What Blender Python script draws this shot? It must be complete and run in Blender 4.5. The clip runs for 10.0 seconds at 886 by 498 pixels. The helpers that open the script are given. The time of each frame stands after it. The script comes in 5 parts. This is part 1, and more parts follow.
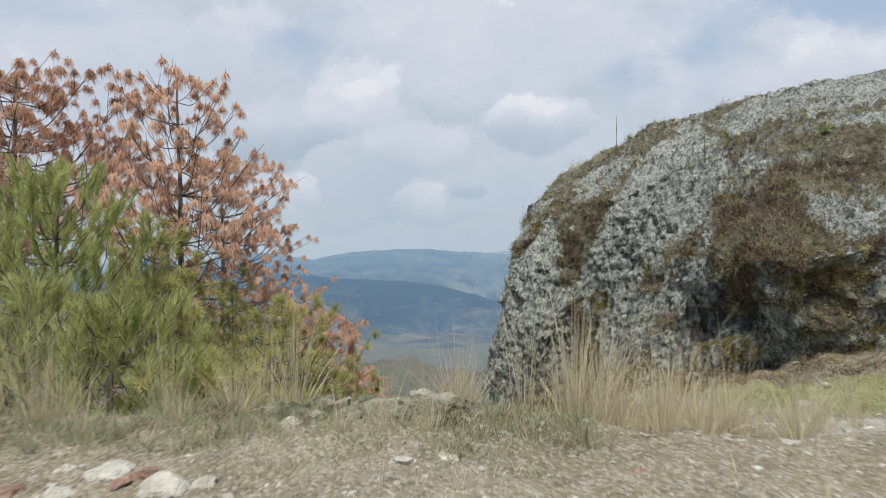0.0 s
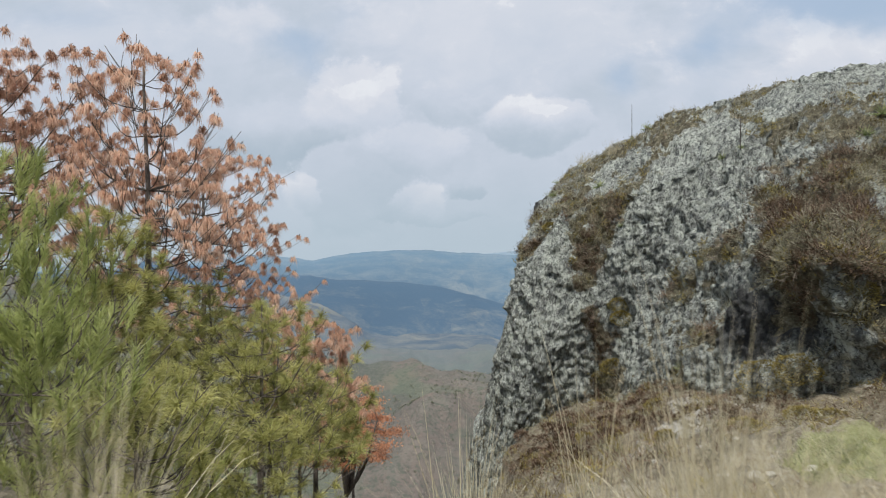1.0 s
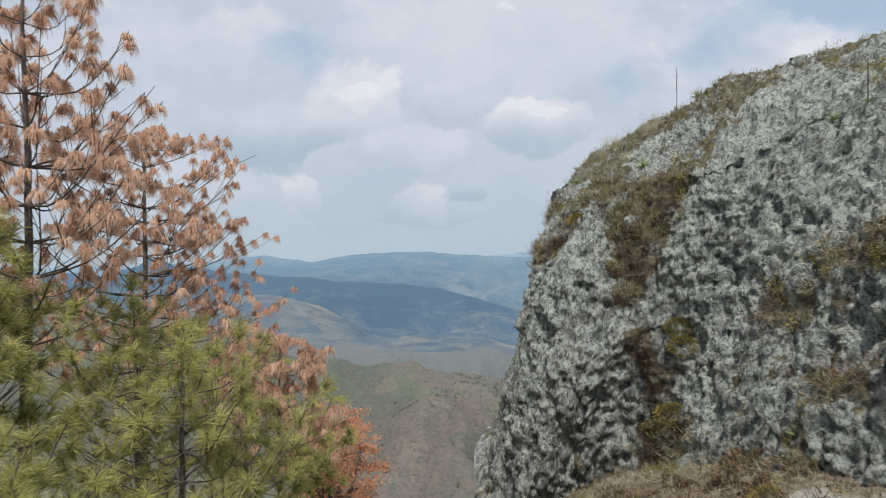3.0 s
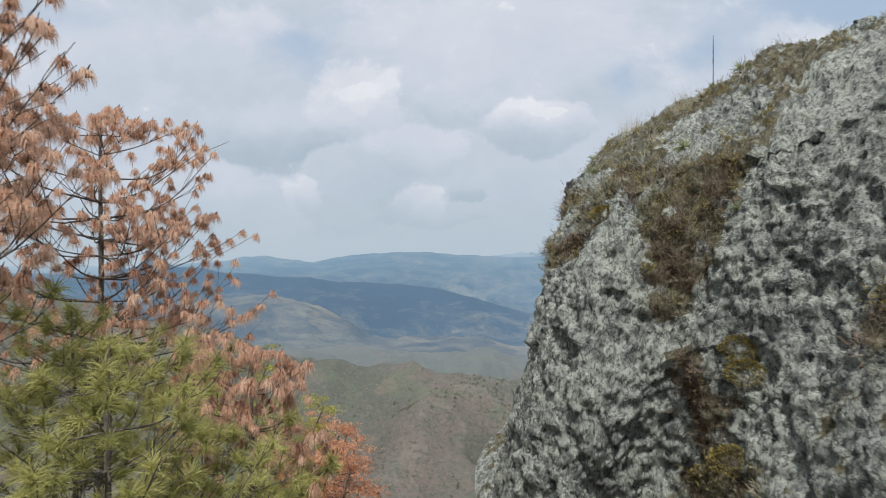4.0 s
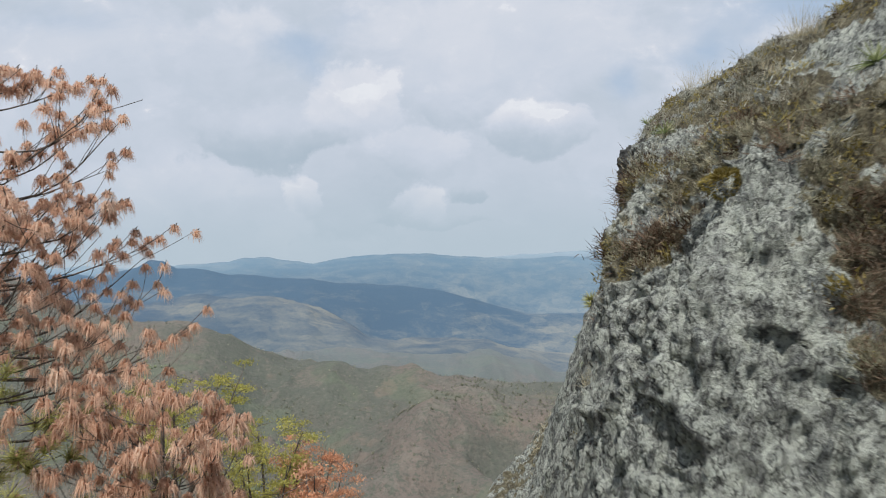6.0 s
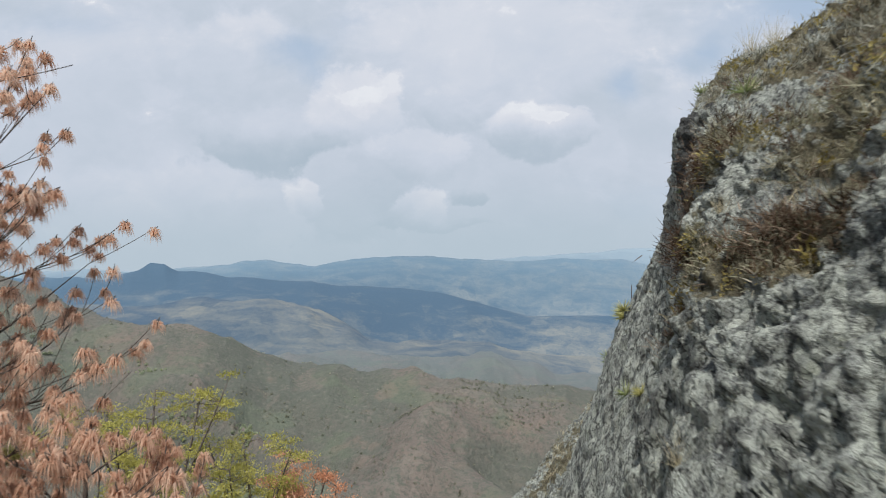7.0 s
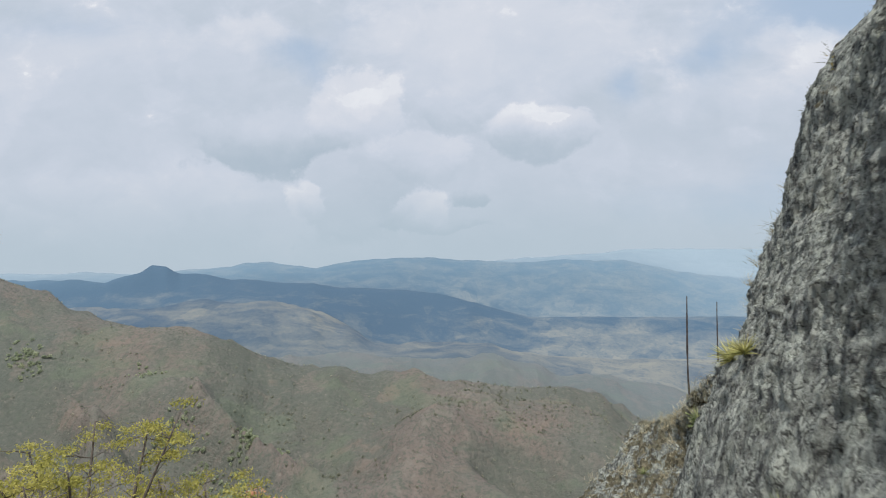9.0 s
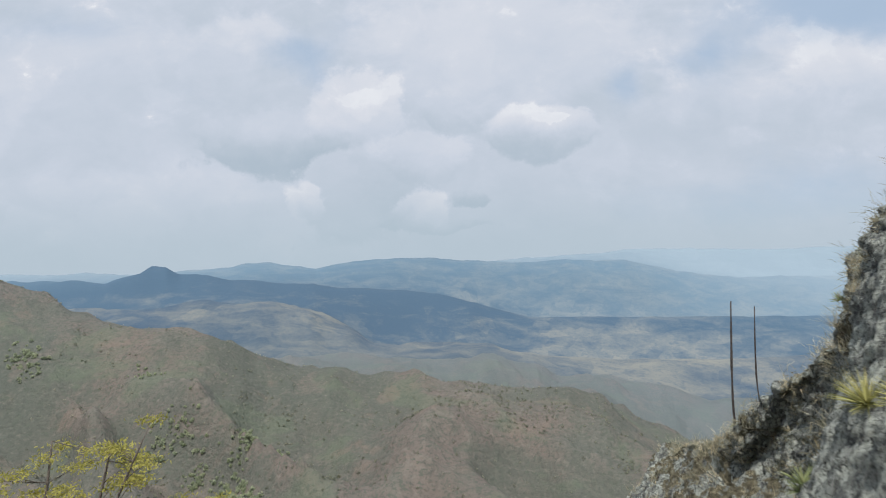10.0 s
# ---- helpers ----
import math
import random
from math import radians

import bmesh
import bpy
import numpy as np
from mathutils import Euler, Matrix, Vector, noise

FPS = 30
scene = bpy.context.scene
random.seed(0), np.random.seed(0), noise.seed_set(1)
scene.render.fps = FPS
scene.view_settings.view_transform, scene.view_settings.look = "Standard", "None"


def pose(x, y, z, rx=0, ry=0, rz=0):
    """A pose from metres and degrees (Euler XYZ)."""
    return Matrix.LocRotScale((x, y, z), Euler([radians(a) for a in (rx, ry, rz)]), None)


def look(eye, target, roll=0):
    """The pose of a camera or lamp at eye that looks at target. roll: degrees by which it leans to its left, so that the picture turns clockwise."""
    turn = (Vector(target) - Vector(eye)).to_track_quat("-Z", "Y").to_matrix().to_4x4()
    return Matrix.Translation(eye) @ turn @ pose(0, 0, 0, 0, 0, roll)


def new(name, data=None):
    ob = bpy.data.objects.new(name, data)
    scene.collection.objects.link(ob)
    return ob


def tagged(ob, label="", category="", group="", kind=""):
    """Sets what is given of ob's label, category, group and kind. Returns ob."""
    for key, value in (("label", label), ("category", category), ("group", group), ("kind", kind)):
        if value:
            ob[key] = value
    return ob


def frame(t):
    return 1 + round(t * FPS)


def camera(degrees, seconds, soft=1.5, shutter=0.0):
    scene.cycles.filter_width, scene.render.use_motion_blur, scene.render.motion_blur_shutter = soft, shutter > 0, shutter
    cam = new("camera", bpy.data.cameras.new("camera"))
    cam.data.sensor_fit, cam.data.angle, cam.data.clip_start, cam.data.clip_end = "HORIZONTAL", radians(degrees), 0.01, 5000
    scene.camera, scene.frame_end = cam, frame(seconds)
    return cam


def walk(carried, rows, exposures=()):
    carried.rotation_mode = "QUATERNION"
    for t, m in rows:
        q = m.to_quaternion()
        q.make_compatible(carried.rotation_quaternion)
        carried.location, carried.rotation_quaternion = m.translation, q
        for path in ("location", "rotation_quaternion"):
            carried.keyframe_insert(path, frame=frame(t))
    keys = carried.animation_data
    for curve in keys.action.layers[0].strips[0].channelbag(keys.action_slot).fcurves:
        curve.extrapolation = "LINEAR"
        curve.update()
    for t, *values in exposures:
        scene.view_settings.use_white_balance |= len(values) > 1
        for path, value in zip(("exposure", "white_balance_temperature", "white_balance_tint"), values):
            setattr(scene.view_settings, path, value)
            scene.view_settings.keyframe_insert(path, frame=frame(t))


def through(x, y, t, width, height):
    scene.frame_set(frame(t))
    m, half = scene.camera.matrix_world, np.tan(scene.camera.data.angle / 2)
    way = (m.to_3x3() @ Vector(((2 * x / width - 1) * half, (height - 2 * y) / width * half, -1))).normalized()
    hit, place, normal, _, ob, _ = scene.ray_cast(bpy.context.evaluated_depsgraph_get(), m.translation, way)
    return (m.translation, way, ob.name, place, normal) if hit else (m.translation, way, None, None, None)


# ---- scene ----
import itertools

cam = camera(74.0, 10.0, soft=1.0, shutter=0.4)
EYE = 1.5
ROWS = [
    (0.0, 0.000, 0.000, 0.000, -0.00, -0.00, -0.00),
    (0.5, 0.007, 0.577, -0.002, 0.01, 0.07, 0.00),
    (1.0, 0.013, 1.185, -0.005, -0.01, 0.10, -0.01),
    (1.5, 0.023, 1.827, -0.004, -0.02, 0.15, -0.03),
    (2.0, 0.048, 2.481, -0.008, -0.04, 0.18, -0.08),
    (2.5, 0.090, 3.164, -0.020, -0.01, 0.25, -0.11),
    (4.0, 0.169, 5.310, -0.029, -0.01, 0.31, -0.18),
    (4.5, 0.196, 6.049, -0.034, -0.02, 0.36, -0.23),
    (5.0, 0.222, 6.795, -0.035, 0.01, 0.40, -0.27),
    (5.5, 0.243, 7.546, -0.027, 0.03, 0.38, -0.27),
    (7.0, 0.210, 9.821, -0.037, 0.15, 0.69, -0.16),
    (7.5, 0.204, 10.589, -0.035, 0.17, 0.71, -0.11),
    (8.0, 0.218, 11.356, -0.019, 0.24, 0.75, -0.06),
    (8.5, 0.250, 12.115, -0.016, 0.30, 0.81, 0.00),
    (9.0, 0.258, 12.883, -0.009, 0.30, 0.83, 0.04),
    (9.5, 0.279, 13.675, -0.020, 0.31, 0.84, 0.09),
    (10.0, 0.269, 14.481, -0.032, 0.31, 0.85, 0.15),
]
walk(cam, [(t, pose(x, y, EYE + z, 90 + pitch, roll, yaw)) for t, x, y, z, yaw, pitch, roll in ROWS])


# ---- world, sun, exposure ----
SUN_ELEV, SUN_FROM = 64.0, 190.0          # degrees; compass bearing the sun stands at (0 = +y, 90 = +x)
scene.view_settings.exposure = 0.0
sun = new("sun", bpy.data.lights.new("sun", "SUN"))
sun.data.energy, sun.data.angle, sun.data.color = 4.4, radians(2.0), (1.0, 0.95, 0.87)
_e, _a = radians(SUN_ELEV), radians(SUN_FROM)
_d = Vector((math.sin(_a) * math.cos(_e), math.cos(_a) * math.cos(_e), math.sin(_e)))
sun.matrix_world = look(_d * 50, (0, 0, 0))


class Nodes:
    """A short hand for node trees."""

    def __init__(self, tree):
        self.t = tree
        tree.nodes.clear()

    def __call__(self, kind, *links, **sets):
        n = self.t.nodes.new(kind)
        for key, v in sets.items():
            if key == "op":
                n.operation = v
            elif key == "blend":
                n.data_type, n.blend_type = "RGBA", v
            elif key == "kind":
                n.noise_dimensions = v
        for slot, v in links:
            self.feed(n, slot, v)
        return n

    def feed(self, n, slot, v):
        if isinstance(v, bpy.types.NodeSocket):
            self.t.links.new(v, n.inputs[slot])
        else:
            n.inputs[slot].default_value = v

    def math(self, op, a, b=0.0, c=0.0, clamp=False):
        n = self("ShaderNodeMath", (0, a), (1, b), (2, c), op=op)
        n.use_clamp = clamp
        return n.outputs[0]

    def mix(self, fac, a, b, blend="MIX"):
        n = self("ShaderNodeMix", blend=blend)
        n.clamp_factor = True
        for slot, v in ((0, fac), (6, a), (7, b)):
            if isinstance(v, tuple) and len(v) == 3:
                v = (*v, 1)
            self.feed(n, slot, v)
        return n.outputs[2]

    def noise(self, vec, scale, detail=4.0, rough=0.55, warp=0.0):
        return self("ShaderNodeTexNoise", ("Vector", vec), ("Scale", scale), ("Detail", detail), ("Roughness", rough), ("Distortion", warp)).outputs[0]

    def step(self, v, lo, hi):
        n = self("ShaderNodeMapRange", (0, v), (1, lo), (2, hi))
        n.interpolation_type = "SMOOTHSTEP"
        return n.outputs[0]

    def ramp(self, v, stops):
        n = self("ShaderNodeValToRGB", (0, v))
        e = n.color_ramp.elements
        while len(e) < len(stops):
            e.new(0.5)
        for el, (p, c) in zip(e, stops):
            el.position, el.color = p, (*c, 1)
        return n.outputs[0]

    def scaled(self, vec, sx, sy, sz):
        n = self("ShaderNodeMapping", ("Vector", vec), ("Scale", (sx, sy, sz)))
        return n.outputs[0]


def make_world():
    w = bpy.data.worlds.new("sky")
    scene.world = w
    w.use_nodes = True
    N = Nodes(w.node_tree)
    sky = N("ShaderNodeTexSky")
    sky.sky_type, sky.sun_disc = "NISHITA", False
    sky.sun_elevation, sky.sun_rotation = radians(SUN_ELEV), radians(SUN_FROM)
    sky.altitude, sky.dust_density = 1800, 2.0
    way = N("ShaderNodeTexCoord").outputs["Generated"]
    sep = N("ShaderNodeSeparateXYZ", (0, way))
    ahead = N.math("MAXIMUM", sep.outputs[1], 0.25)
    u, v = N.math("DIVIDE", sep.outputs[0], ahead), N.math("DIVIDE", sep.outputs[2], ahead)
    flat = N("ShaderNodeCombineXYZ", (0, u), (1, v)).outputs[0]
    # ragged cloud edges: the plane of the sky is bent by noise
    bend = N("ShaderNodeTexNoise", ("Vector", flat), ("Scale", 5.0), ("Detail", 8.0), ("Roughness", 0.62)).outputs["Color"]
    bent = N("ShaderNodeVectorMath", (0, bend), (1, (0.5, 0.5, 0.5)), op="SUBTRACT").outputs[0]
    bent = N("ShaderNodeVectorMath", (0, bent), (1, (0.15, 0.11, 0)), op="MULTIPLY").outputs[0]
    bent = N("ShaderNodeVectorMath", (0, flat), (1, bent), op="ADD").outputs[0]

    def blob(cu, cv, ru, rv, power=1.0):
        d = N("ShaderNodeVectorMath", (0, bent), (1, (cu, cv, 0)), op="SUBTRACT").outputs[0]
        d = N("ShaderNodeVectorMath", (0, d), (1, (1 / ru, 1 / rv, 0)), op="MULTIPLY").outputs[0]
        q = N("ShaderNodeVectorMath", (0, d), (1, d), op="DOT_PRODUCT").outputs["Value"]
        return N.math("MULTIPLY", N.math("EXPONENT", N.math("MULTIPLY", q, -1.0)), power)

    def total(rows):
        s = blob(*rows[0])
        for r in rows[1:]:
            s = N.math("ADD", s, blob(*r))
        return s

    broad = N.noise(N.scaled(flat, 1.0, 2.0, 1.0), 2.6, 7, 0.6, 0.4)
    fine = N.noise(N.scaled(flat, 1.0, 1.5, 1.0), 9.0, 6, 0.6, 0.3)
    soft = N.noise(flat, 24.0, 5, 0.6, 0.2)
    edge = N.math("MULTIPLY_ADD", N.math("SUBTRACT", soft, 0.5), 0.35, N.math("MULTIPLY", N.math("SUBTRACT", fine, 0.5), 0.9))
    bent_v = N("ShaderNodeSeparateXYZ", (0, bent)).outputs[1]

    def puff(cu, cv, ru, rv, top, base, lo=0.17, hi=0.36):
        """A heap of cloud with a ragged rim, lit on top and grey at its base."""
        m = N.step(N.math("ADD", blob(cu, cv, ru, rv), edge), lo, hi)
        h = N.step(bent_v, cv - 0.9 * rv, cv + 0.7 * rv)
        return N.math("MULTIPLY", m, N.math("MULTIPLY_ADD", h, top - base, base))

    heaps = [(-0.158, 0.246, 0.075, 0.07, 0.30, 0.05), (-0.14, 0.262, 0.03, 0.025, 0.14, 0.06), (-0.30, 0.198, 0.12, 0.045, 0.06, -0.42), (-0.15, 0.121, 0.09, 0.08, -0.02, -0.2), (-0.042, 0.082, 0.035, 0.034, 0.36, 0.0), (-0.02, 0.055, 0.075, 0.008, -0.05, -0.2),
             (-0.235, 0.10, 0.032, 0.032, 0.32, 0.05), (0.04, 0.106, 0.03, 0.017, 0.0, -0.36), (0.16, 0.212, 0.085, 0.045, 0.28, -0.3), (0.178, 0.238, 0.02, 0.008, 0.2, 0.1), (-0.04, 0.165, 0.075, 0.035, 0.16, -0.08), (0.02, 0.235, 0.06, 0.03, 0.0, -0.16)]
    veils = [(0.10, 0.37, 0.25, 0.10, 0.24, 0.1), (0.49, 0.255, 0.18, 0.045, 0.14, 0.0), (0.70, 0.31, 0.13, 0.055, 0.34, 0.05), (0.58, 0.355, 0.07, 0.028, 0.24, 0.08), (-0.56, 0.29, 0.28, 0.12, 0.1, 0.0), (-0.34, 0.39, 0.07, 0.03, 0.24, 0.1), (-0.5, 0.11, 0.2, 0.05, 0.08, 0.0)]
    heaped = puff(*heaps[0])
    for row in heaps[1:] + veils:
        heaped = N.math("ADD", heaped, puff(*row, 0.05, 0.55) if row in veils else puff(*row))
    gap = total([(0.66, 0.42, 0.22, 0.06, 1.0), (0.30, 0.29, 0.04, 0.045, 0.5), (-0.25, 0.352, 0.07, 0.035, 0.6), (-0.17, 0.40, 0.05, 0.03, 0.4), (0.46, 0.34, 0.05, 0.04, 0.5), (0.6, 0.1, 0.3, 0.06, 0.55), (-0.62, 0.4, 0.15, 0.04, 0.4), (-0.24, 0.30, 0.03, 0.03, 0.4)])
    tone = N.math("MULTIPLY_ADD", N.math("SUBTRACT", broad, 0.5), 0.4, 0.54)
    tone = N.math("MULTIPLY_ADD", N.math("SUBTRACT", fine, 0.5), 0.3, tone)
    tone = N.math("MINIMUM", N.math("ADD", tone, heaped), 0.94)
    heap = N.step(N.noise(bent, 4.2, 8, 0.55), 0.49, 0.56)
    tone = N.math("MULTIPLY_ADD", N.math("SUBTRACT", heap, 0.5), 0.06, tone)
    cloud = N.ramp(tone, [(0.0, (0.40, 0.48, 0.56)), (0.35, (0.50, 0.56, 0.64)), (0.6, (0.60, 0.64, 0.725)), (0.85, (0.71, 0.72, 0.78)), (1.0, (0.83, 0.83, 0.86))])
    clear = N.mix(0.8, N.mix(1.0, sky.outputs[0], (0.1, 0.1, 0.1), "MULTIPLY"), (0.43, 0.565, 0.74))
    cloud = N.mix(1.0, cloud, (0.972, 1.0, 1.015), "MULTIPLY")
    open_ = N.step(N.math("MULTIPLY_ADD", N.math("SUBTRACT", broad, 0.5), -1.2, gap), 0.1, 0.9)
    colour = N.mix(N.math("MULTIPLY", open_, 0.8), cloud, clear)
    low = N.step(v, 0.17, -0.01)          # thick air over the horizon
    colour = N.mix(N.math("MULTIPLY", low, 0.75), colour, (0.445, 0.545, 0.62))
    back = N("ShaderNodeBackground", ("Color", colour), ("Strength", 1.0))
    out = N("ShaderNodeOutputWorld")
    w.node_tree.links.new(back.outputs[0], out.inputs[0])


make_world()

# ---- noise in numpy ----
def _hash(i, j, k, seed=0):
    n = (i.astype(np.int64) * 374761393 + j.astype(np.int64) * 668265263 + k.astype(np.int64) * 2147483647 + seed * 974634777) & 0xFFFFFFFF
    n = ((n ^ (n >> 13)) * 1274126177) & 0xFFFFFFFF
    n = ((n ^ (n >> 15)) * 2246822519) & 0xFFFFFFFF
    return ((n ^ (n >> 16)) & 0xFFFFFF) / 16777215.0


def vnoise(p, seed=0):
    """Value noise, 0 to 1, at the rows of p."""
    f = np.floor(p)
    i, w = f.astype(np.int64), p - f
    w = w * w * w * (w * (w * 6 - 15) + 10)
    r = 0
    for a in (0, 1):
        for b in (0, 1):
            for c in (0, 1):
                k = np.where(a, w[:, 0], 1 - w[:, 0]) * np.where(b, w[:, 1], 1 - w[:, 1]) * np.where(c, w[:, 2], 1 - w[:, 2])
                r = r + k * _hash(i[:, 0] + a, i[:, 1] + b, i[:, 2] + c, seed)
    return r


def fbm(p, octaves=4, gain=0.5, seed=0):
    r, amp, tot = 0, 1.0, 0
    for o in range(octaves):
        r = r + amp * vnoise(p * 2.03 ** o + 17.3 * o, seed + o)
        tot += amp
        amp *= gain
    return r / tot


def ridged(p, octaves=4, gain=0.5, seed=0):
    r, amp, tot = 0, 1.0, 0
    for o in range(octaves):
        r = r + amp * (1 - np.abs(2 * vnoise(p * 2.03 ** o + 9.1 * o, seed + o) - 1))
        tot += amp
        amp *= gain
    return r / tot


def worley(p, seed=0):
    """Distance to the nearest and second cell centre and a random number of the cell."""
    f = np.floor(p).astype(np.int64)
    d1, d2, rid = np.full(len(p), 9.0), np.full(len(p), 9.0), np.zeros(len(p))
    for a in (-1, 0, 1):
        for b in (-1, 0, 1):
            for c in (-1, 0, 1):
                i, j, k = f[:, 0] + a, f[:, 1] + b, f[:, 2] + c
                q = np.stack([i + _hash(i, j, k, seed), j + _hash(i, j, k, seed + 1), k + _hash(i, j, k, seed + 2)], 1)
                d = np.sqrt(((q - p) ** 2).sum(1))
                near = d < d1
                d2 = np.where(near, d1, np.minimum(d2, d))
                rid = np.where(near, _hash(i, j, k, seed + 3), rid)
                d1 = np.where(near, d, d1)
    return d1, d2, rid


def smooth(a, b, x):
    t = np.clip((x - a) / (b - a), 0, 1)
    return t * t * (3 - 2 * t)


# ---- mesh helpers ----
def mesh_of(name, verts, faces, mats, attrs=(), soft=True, slots=None):
    me = bpy.data.meshes.new(name)
    verts = np.asarray(verts, dtype=np.float32)
    me.from_pydata(verts.tolist(), [], faces if isinstance(faces, list) else faces.tolist())
    for m in mats:
        me.materials.append(m)
    for key, values in attrs:
        a = me.attributes.new(key, "FLOAT", "POINT")
        a.data.foreach_set("value", np.asarray(values, dtype=np.float32))
    me.polygons.foreach_set("use_smooth", [soft] * len(me.polygons))
    if slots is not None:
        me.polygons.foreach_set("material_index", np.asarray(slots, dtype=np.int32))
    me.update()
    return me


def thing(name, label, category, group="", kind="", at=(0, 0, 0)):
    ob = new(name)
    ob.location = at
    ob.empty_display_size = 0.2
    return tagged(ob, label, category, group, kind)


def part(name, me, parent, label=""):
    ob = new(name, me)
    ob.parent = parent
    return tagged(ob, label)


def grid_faces(nr, nc):
    i = np.arange(nr - 1)[:, None] * nc + np.arange(nc - 1)[None, :]
    return np.stack([i, i + 1, i + nc + 1, i + nc], -1).reshape(-1, 4)


class Heap:
    """Collects verts, faces and tones of many small pieces for one mesh."""

    def __init__(self):
        self.v, self.f, self.t, self.n = [], [], [], 0

    def add(self, v, f, tone):
        v = np.asarray(v, dtype=np.float64)
        self.v.append(v)
        self.f.extend([[k + self.n for k in q] for q in f])
        self.t.append(np.full(len(v), tone) if np.isscalar(tone) else tone)
        self.n += len(v)

    def mesh(self, name, mats, soft=True):
        return mesh_of(name, np.concatenate(self.v), self.f, mats, [("tone", np.concatenate(self.t))], soft)


def blades(heap, root, way, length, width, bend, tone, rng, segs=2):
    """Thin bent blades, all at once: rows of root points, unit ways and lengths; bend pulls the tip down."""
    n = len(root)
    side = np.cross(way, rng.normal(size=(n, 3)))
    side /= np.linalg.norm(side, axis=1, keepdims=True) + 1e-9
    rows, d, p = [], way.copy(), root.copy()
    for k in range(segs + 1):
        w = width * (1.0 - 0.85 * k / segs) if k < segs else 0.0
        if k < segs:
            rows.append(p - side * w * 0.5), rows.append(p + side * w * 0.5)
        else:
            rows.append(p)
        p = p + d * (length / segs)[:, None]
        d = d + np.array([0, 0, -1.0]) * bend[:, None] / segs
        d /= np.linalg.norm(d, axis=1, keepdims=True)
    per = 2 * segs + 1
    v = np.stack(rows, 1).reshape(-1, 3)
    base = heap.n + np.arange(n) * per
    for k in range(segs - 1):
        heap.f.extend(np.stack([base + 2 * k, base + 2 * k + 1, base + 2 * k + 3, base + 2 * k + 2], 1).tolist())
    heap.f.extend(np.stack([base + 2 * segs - 2, base + 2 * segs - 1, base + 2 * segs], 1).tolist())
    heap.v.append(v)
    heap.t.append(np.repeat(np.asarray(tone) * np.ones(n), per))
    heap.n += len(v)


def tube(heap, pts, radii, sides=6, tone=0.5, lump=0.0, rng=None):
    """A tapered tube along pts."""
    pts, m = np.asarray(pts, float), len(pts)
    tan = np.gradient(pts, axis=0)
    tan /= np.linalg.norm(tan, axis=1, keepdims=True) + 1e-9
    ref = np.array([0.31, 0.77, 0.1]) if abs(tan[0][2]) > 0.6 else np.array([0.0, 0.0, 1.0])
    a = np.cross(tan, ref)
    a /= np.linalg.norm(a, axis=1, keepdims=True) + 1e-9
    b = np.cross(tan, a)
    ang = np.arange(sides) * 2 * math.pi / sides
    r = np.asarray(radii)[:, None] * np.ones(sides)
    if lump and rng is not None:
        r = r * (1 + lump * rng.normal(size=r.shape))
    v = pts[:, None] + r[..., None] * (np.cos(ang)[None, :, None] * a[:, None] + np.sin(ang)[None, :, None] * b[:, None])
    f = []
    for i in range(m - 1):
        for k in range(sides):
            q = (k + 1) % sides
            f.append([i * sides + k, i * sides + q, (i + 1) * sides + q, (i + 1) * sides + k])
    f.append([(m - 1) * sides + k for k in range(sides)])
    heap.add(v.reshape(-1, 3), f, tone)


def spline(pts, n):
    """Catmull-Rom through pts (m x 3), n samples evenly by span."""
    p = np.asarray(pts, float)
    p = np.concatenate([[2 * p[0] - p[1]], p, [2 * p[-1] - p[-2]]])
    t = np.linspace(0, len(p) - 3 - 1e-6, n)
    i = t.astype(int)
    t = (t - i).reshape((-1,) + (1,) * (p.ndim - 1))
    a, b, c, d = p[i], p[i + 1], p[i + 2], p[i + 3]
    return 0.5 * (2 * b + (c - a) * t + (2 * a - 5 * b + 4 * c - d) * t ** 2 + (3 * b - a - 3 * c + d) * t ** 3)


# ---- materials ----
def material(name, build, rough=0.9, deep=0.05):
    m = bpy.data.materials.new(name)
    m.use_nodes = True
    N = Nodes(m.node_tree)
    pos = N("ShaderNodeNewGeometry").outputs["Position"]
    colour, height, strength = build(N, pos)
    b = N("ShaderNodeBsdfPrincipled", ("Roughness", rough), ("Specular IOR Level", 0.2))
    N.feed(b, "Base Color", colour)
    if height is not None:
        bp = N("ShaderNodeBump", ("Height", height), ("Strength", strength), ("Distance", deep))
        m.node_tree.links.new(bp.outputs[0], b.inputs["Normal"])
    out = N("ShaderNodeOutputMaterial")
    m.node_tree.links.new(b.outputs[0], out.inputs[0])
    return m


def leafy(name, dark, mid, light, through=0.25):
    """Needles, blades and leaves: tone per clump, a little by piece, and light through them."""
    m = bpy.data.materials.new(name)
    m.use_nodes = True
    N = Nodes(m.node_tree)
    tone = N("ShaderNodeAttribute")
    tone.attribute_name = "tone"
    rand = N("ShaderNodeNewGeometry").outputs["Random Per Island"]
    k = N.math("MULTIPLY_ADD", N.math("SUBTRACT", rand, 0.5), 0.4, tone.outputs["Fac"])
    colour = N.ramp(k, [(0.0, dark), (0.5, mid), (1.0, light)])
    a = N("ShaderNodeBsdfDiffuse", ("Color", colour))
    b = N("ShaderNodeBsdfTranslucent", ("Color", colour))
    mix = N("ShaderNodeMixShader", (0, through))
    m.node_tree.links.new(a.outputs[0], mix.inputs[1])
    m.node_tree.links.new(b.outputs[0], mix.inputs[2])
    out = N("ShaderNodeOutputMaterial")
    m.node_tree.links.new(mix.outputs[0], out.inputs[0])
    return m


def attribute(N, key):
    a = N("ShaderNodeAttribute")
    a.attribute_name = key
    return a.outputs["Fac"]


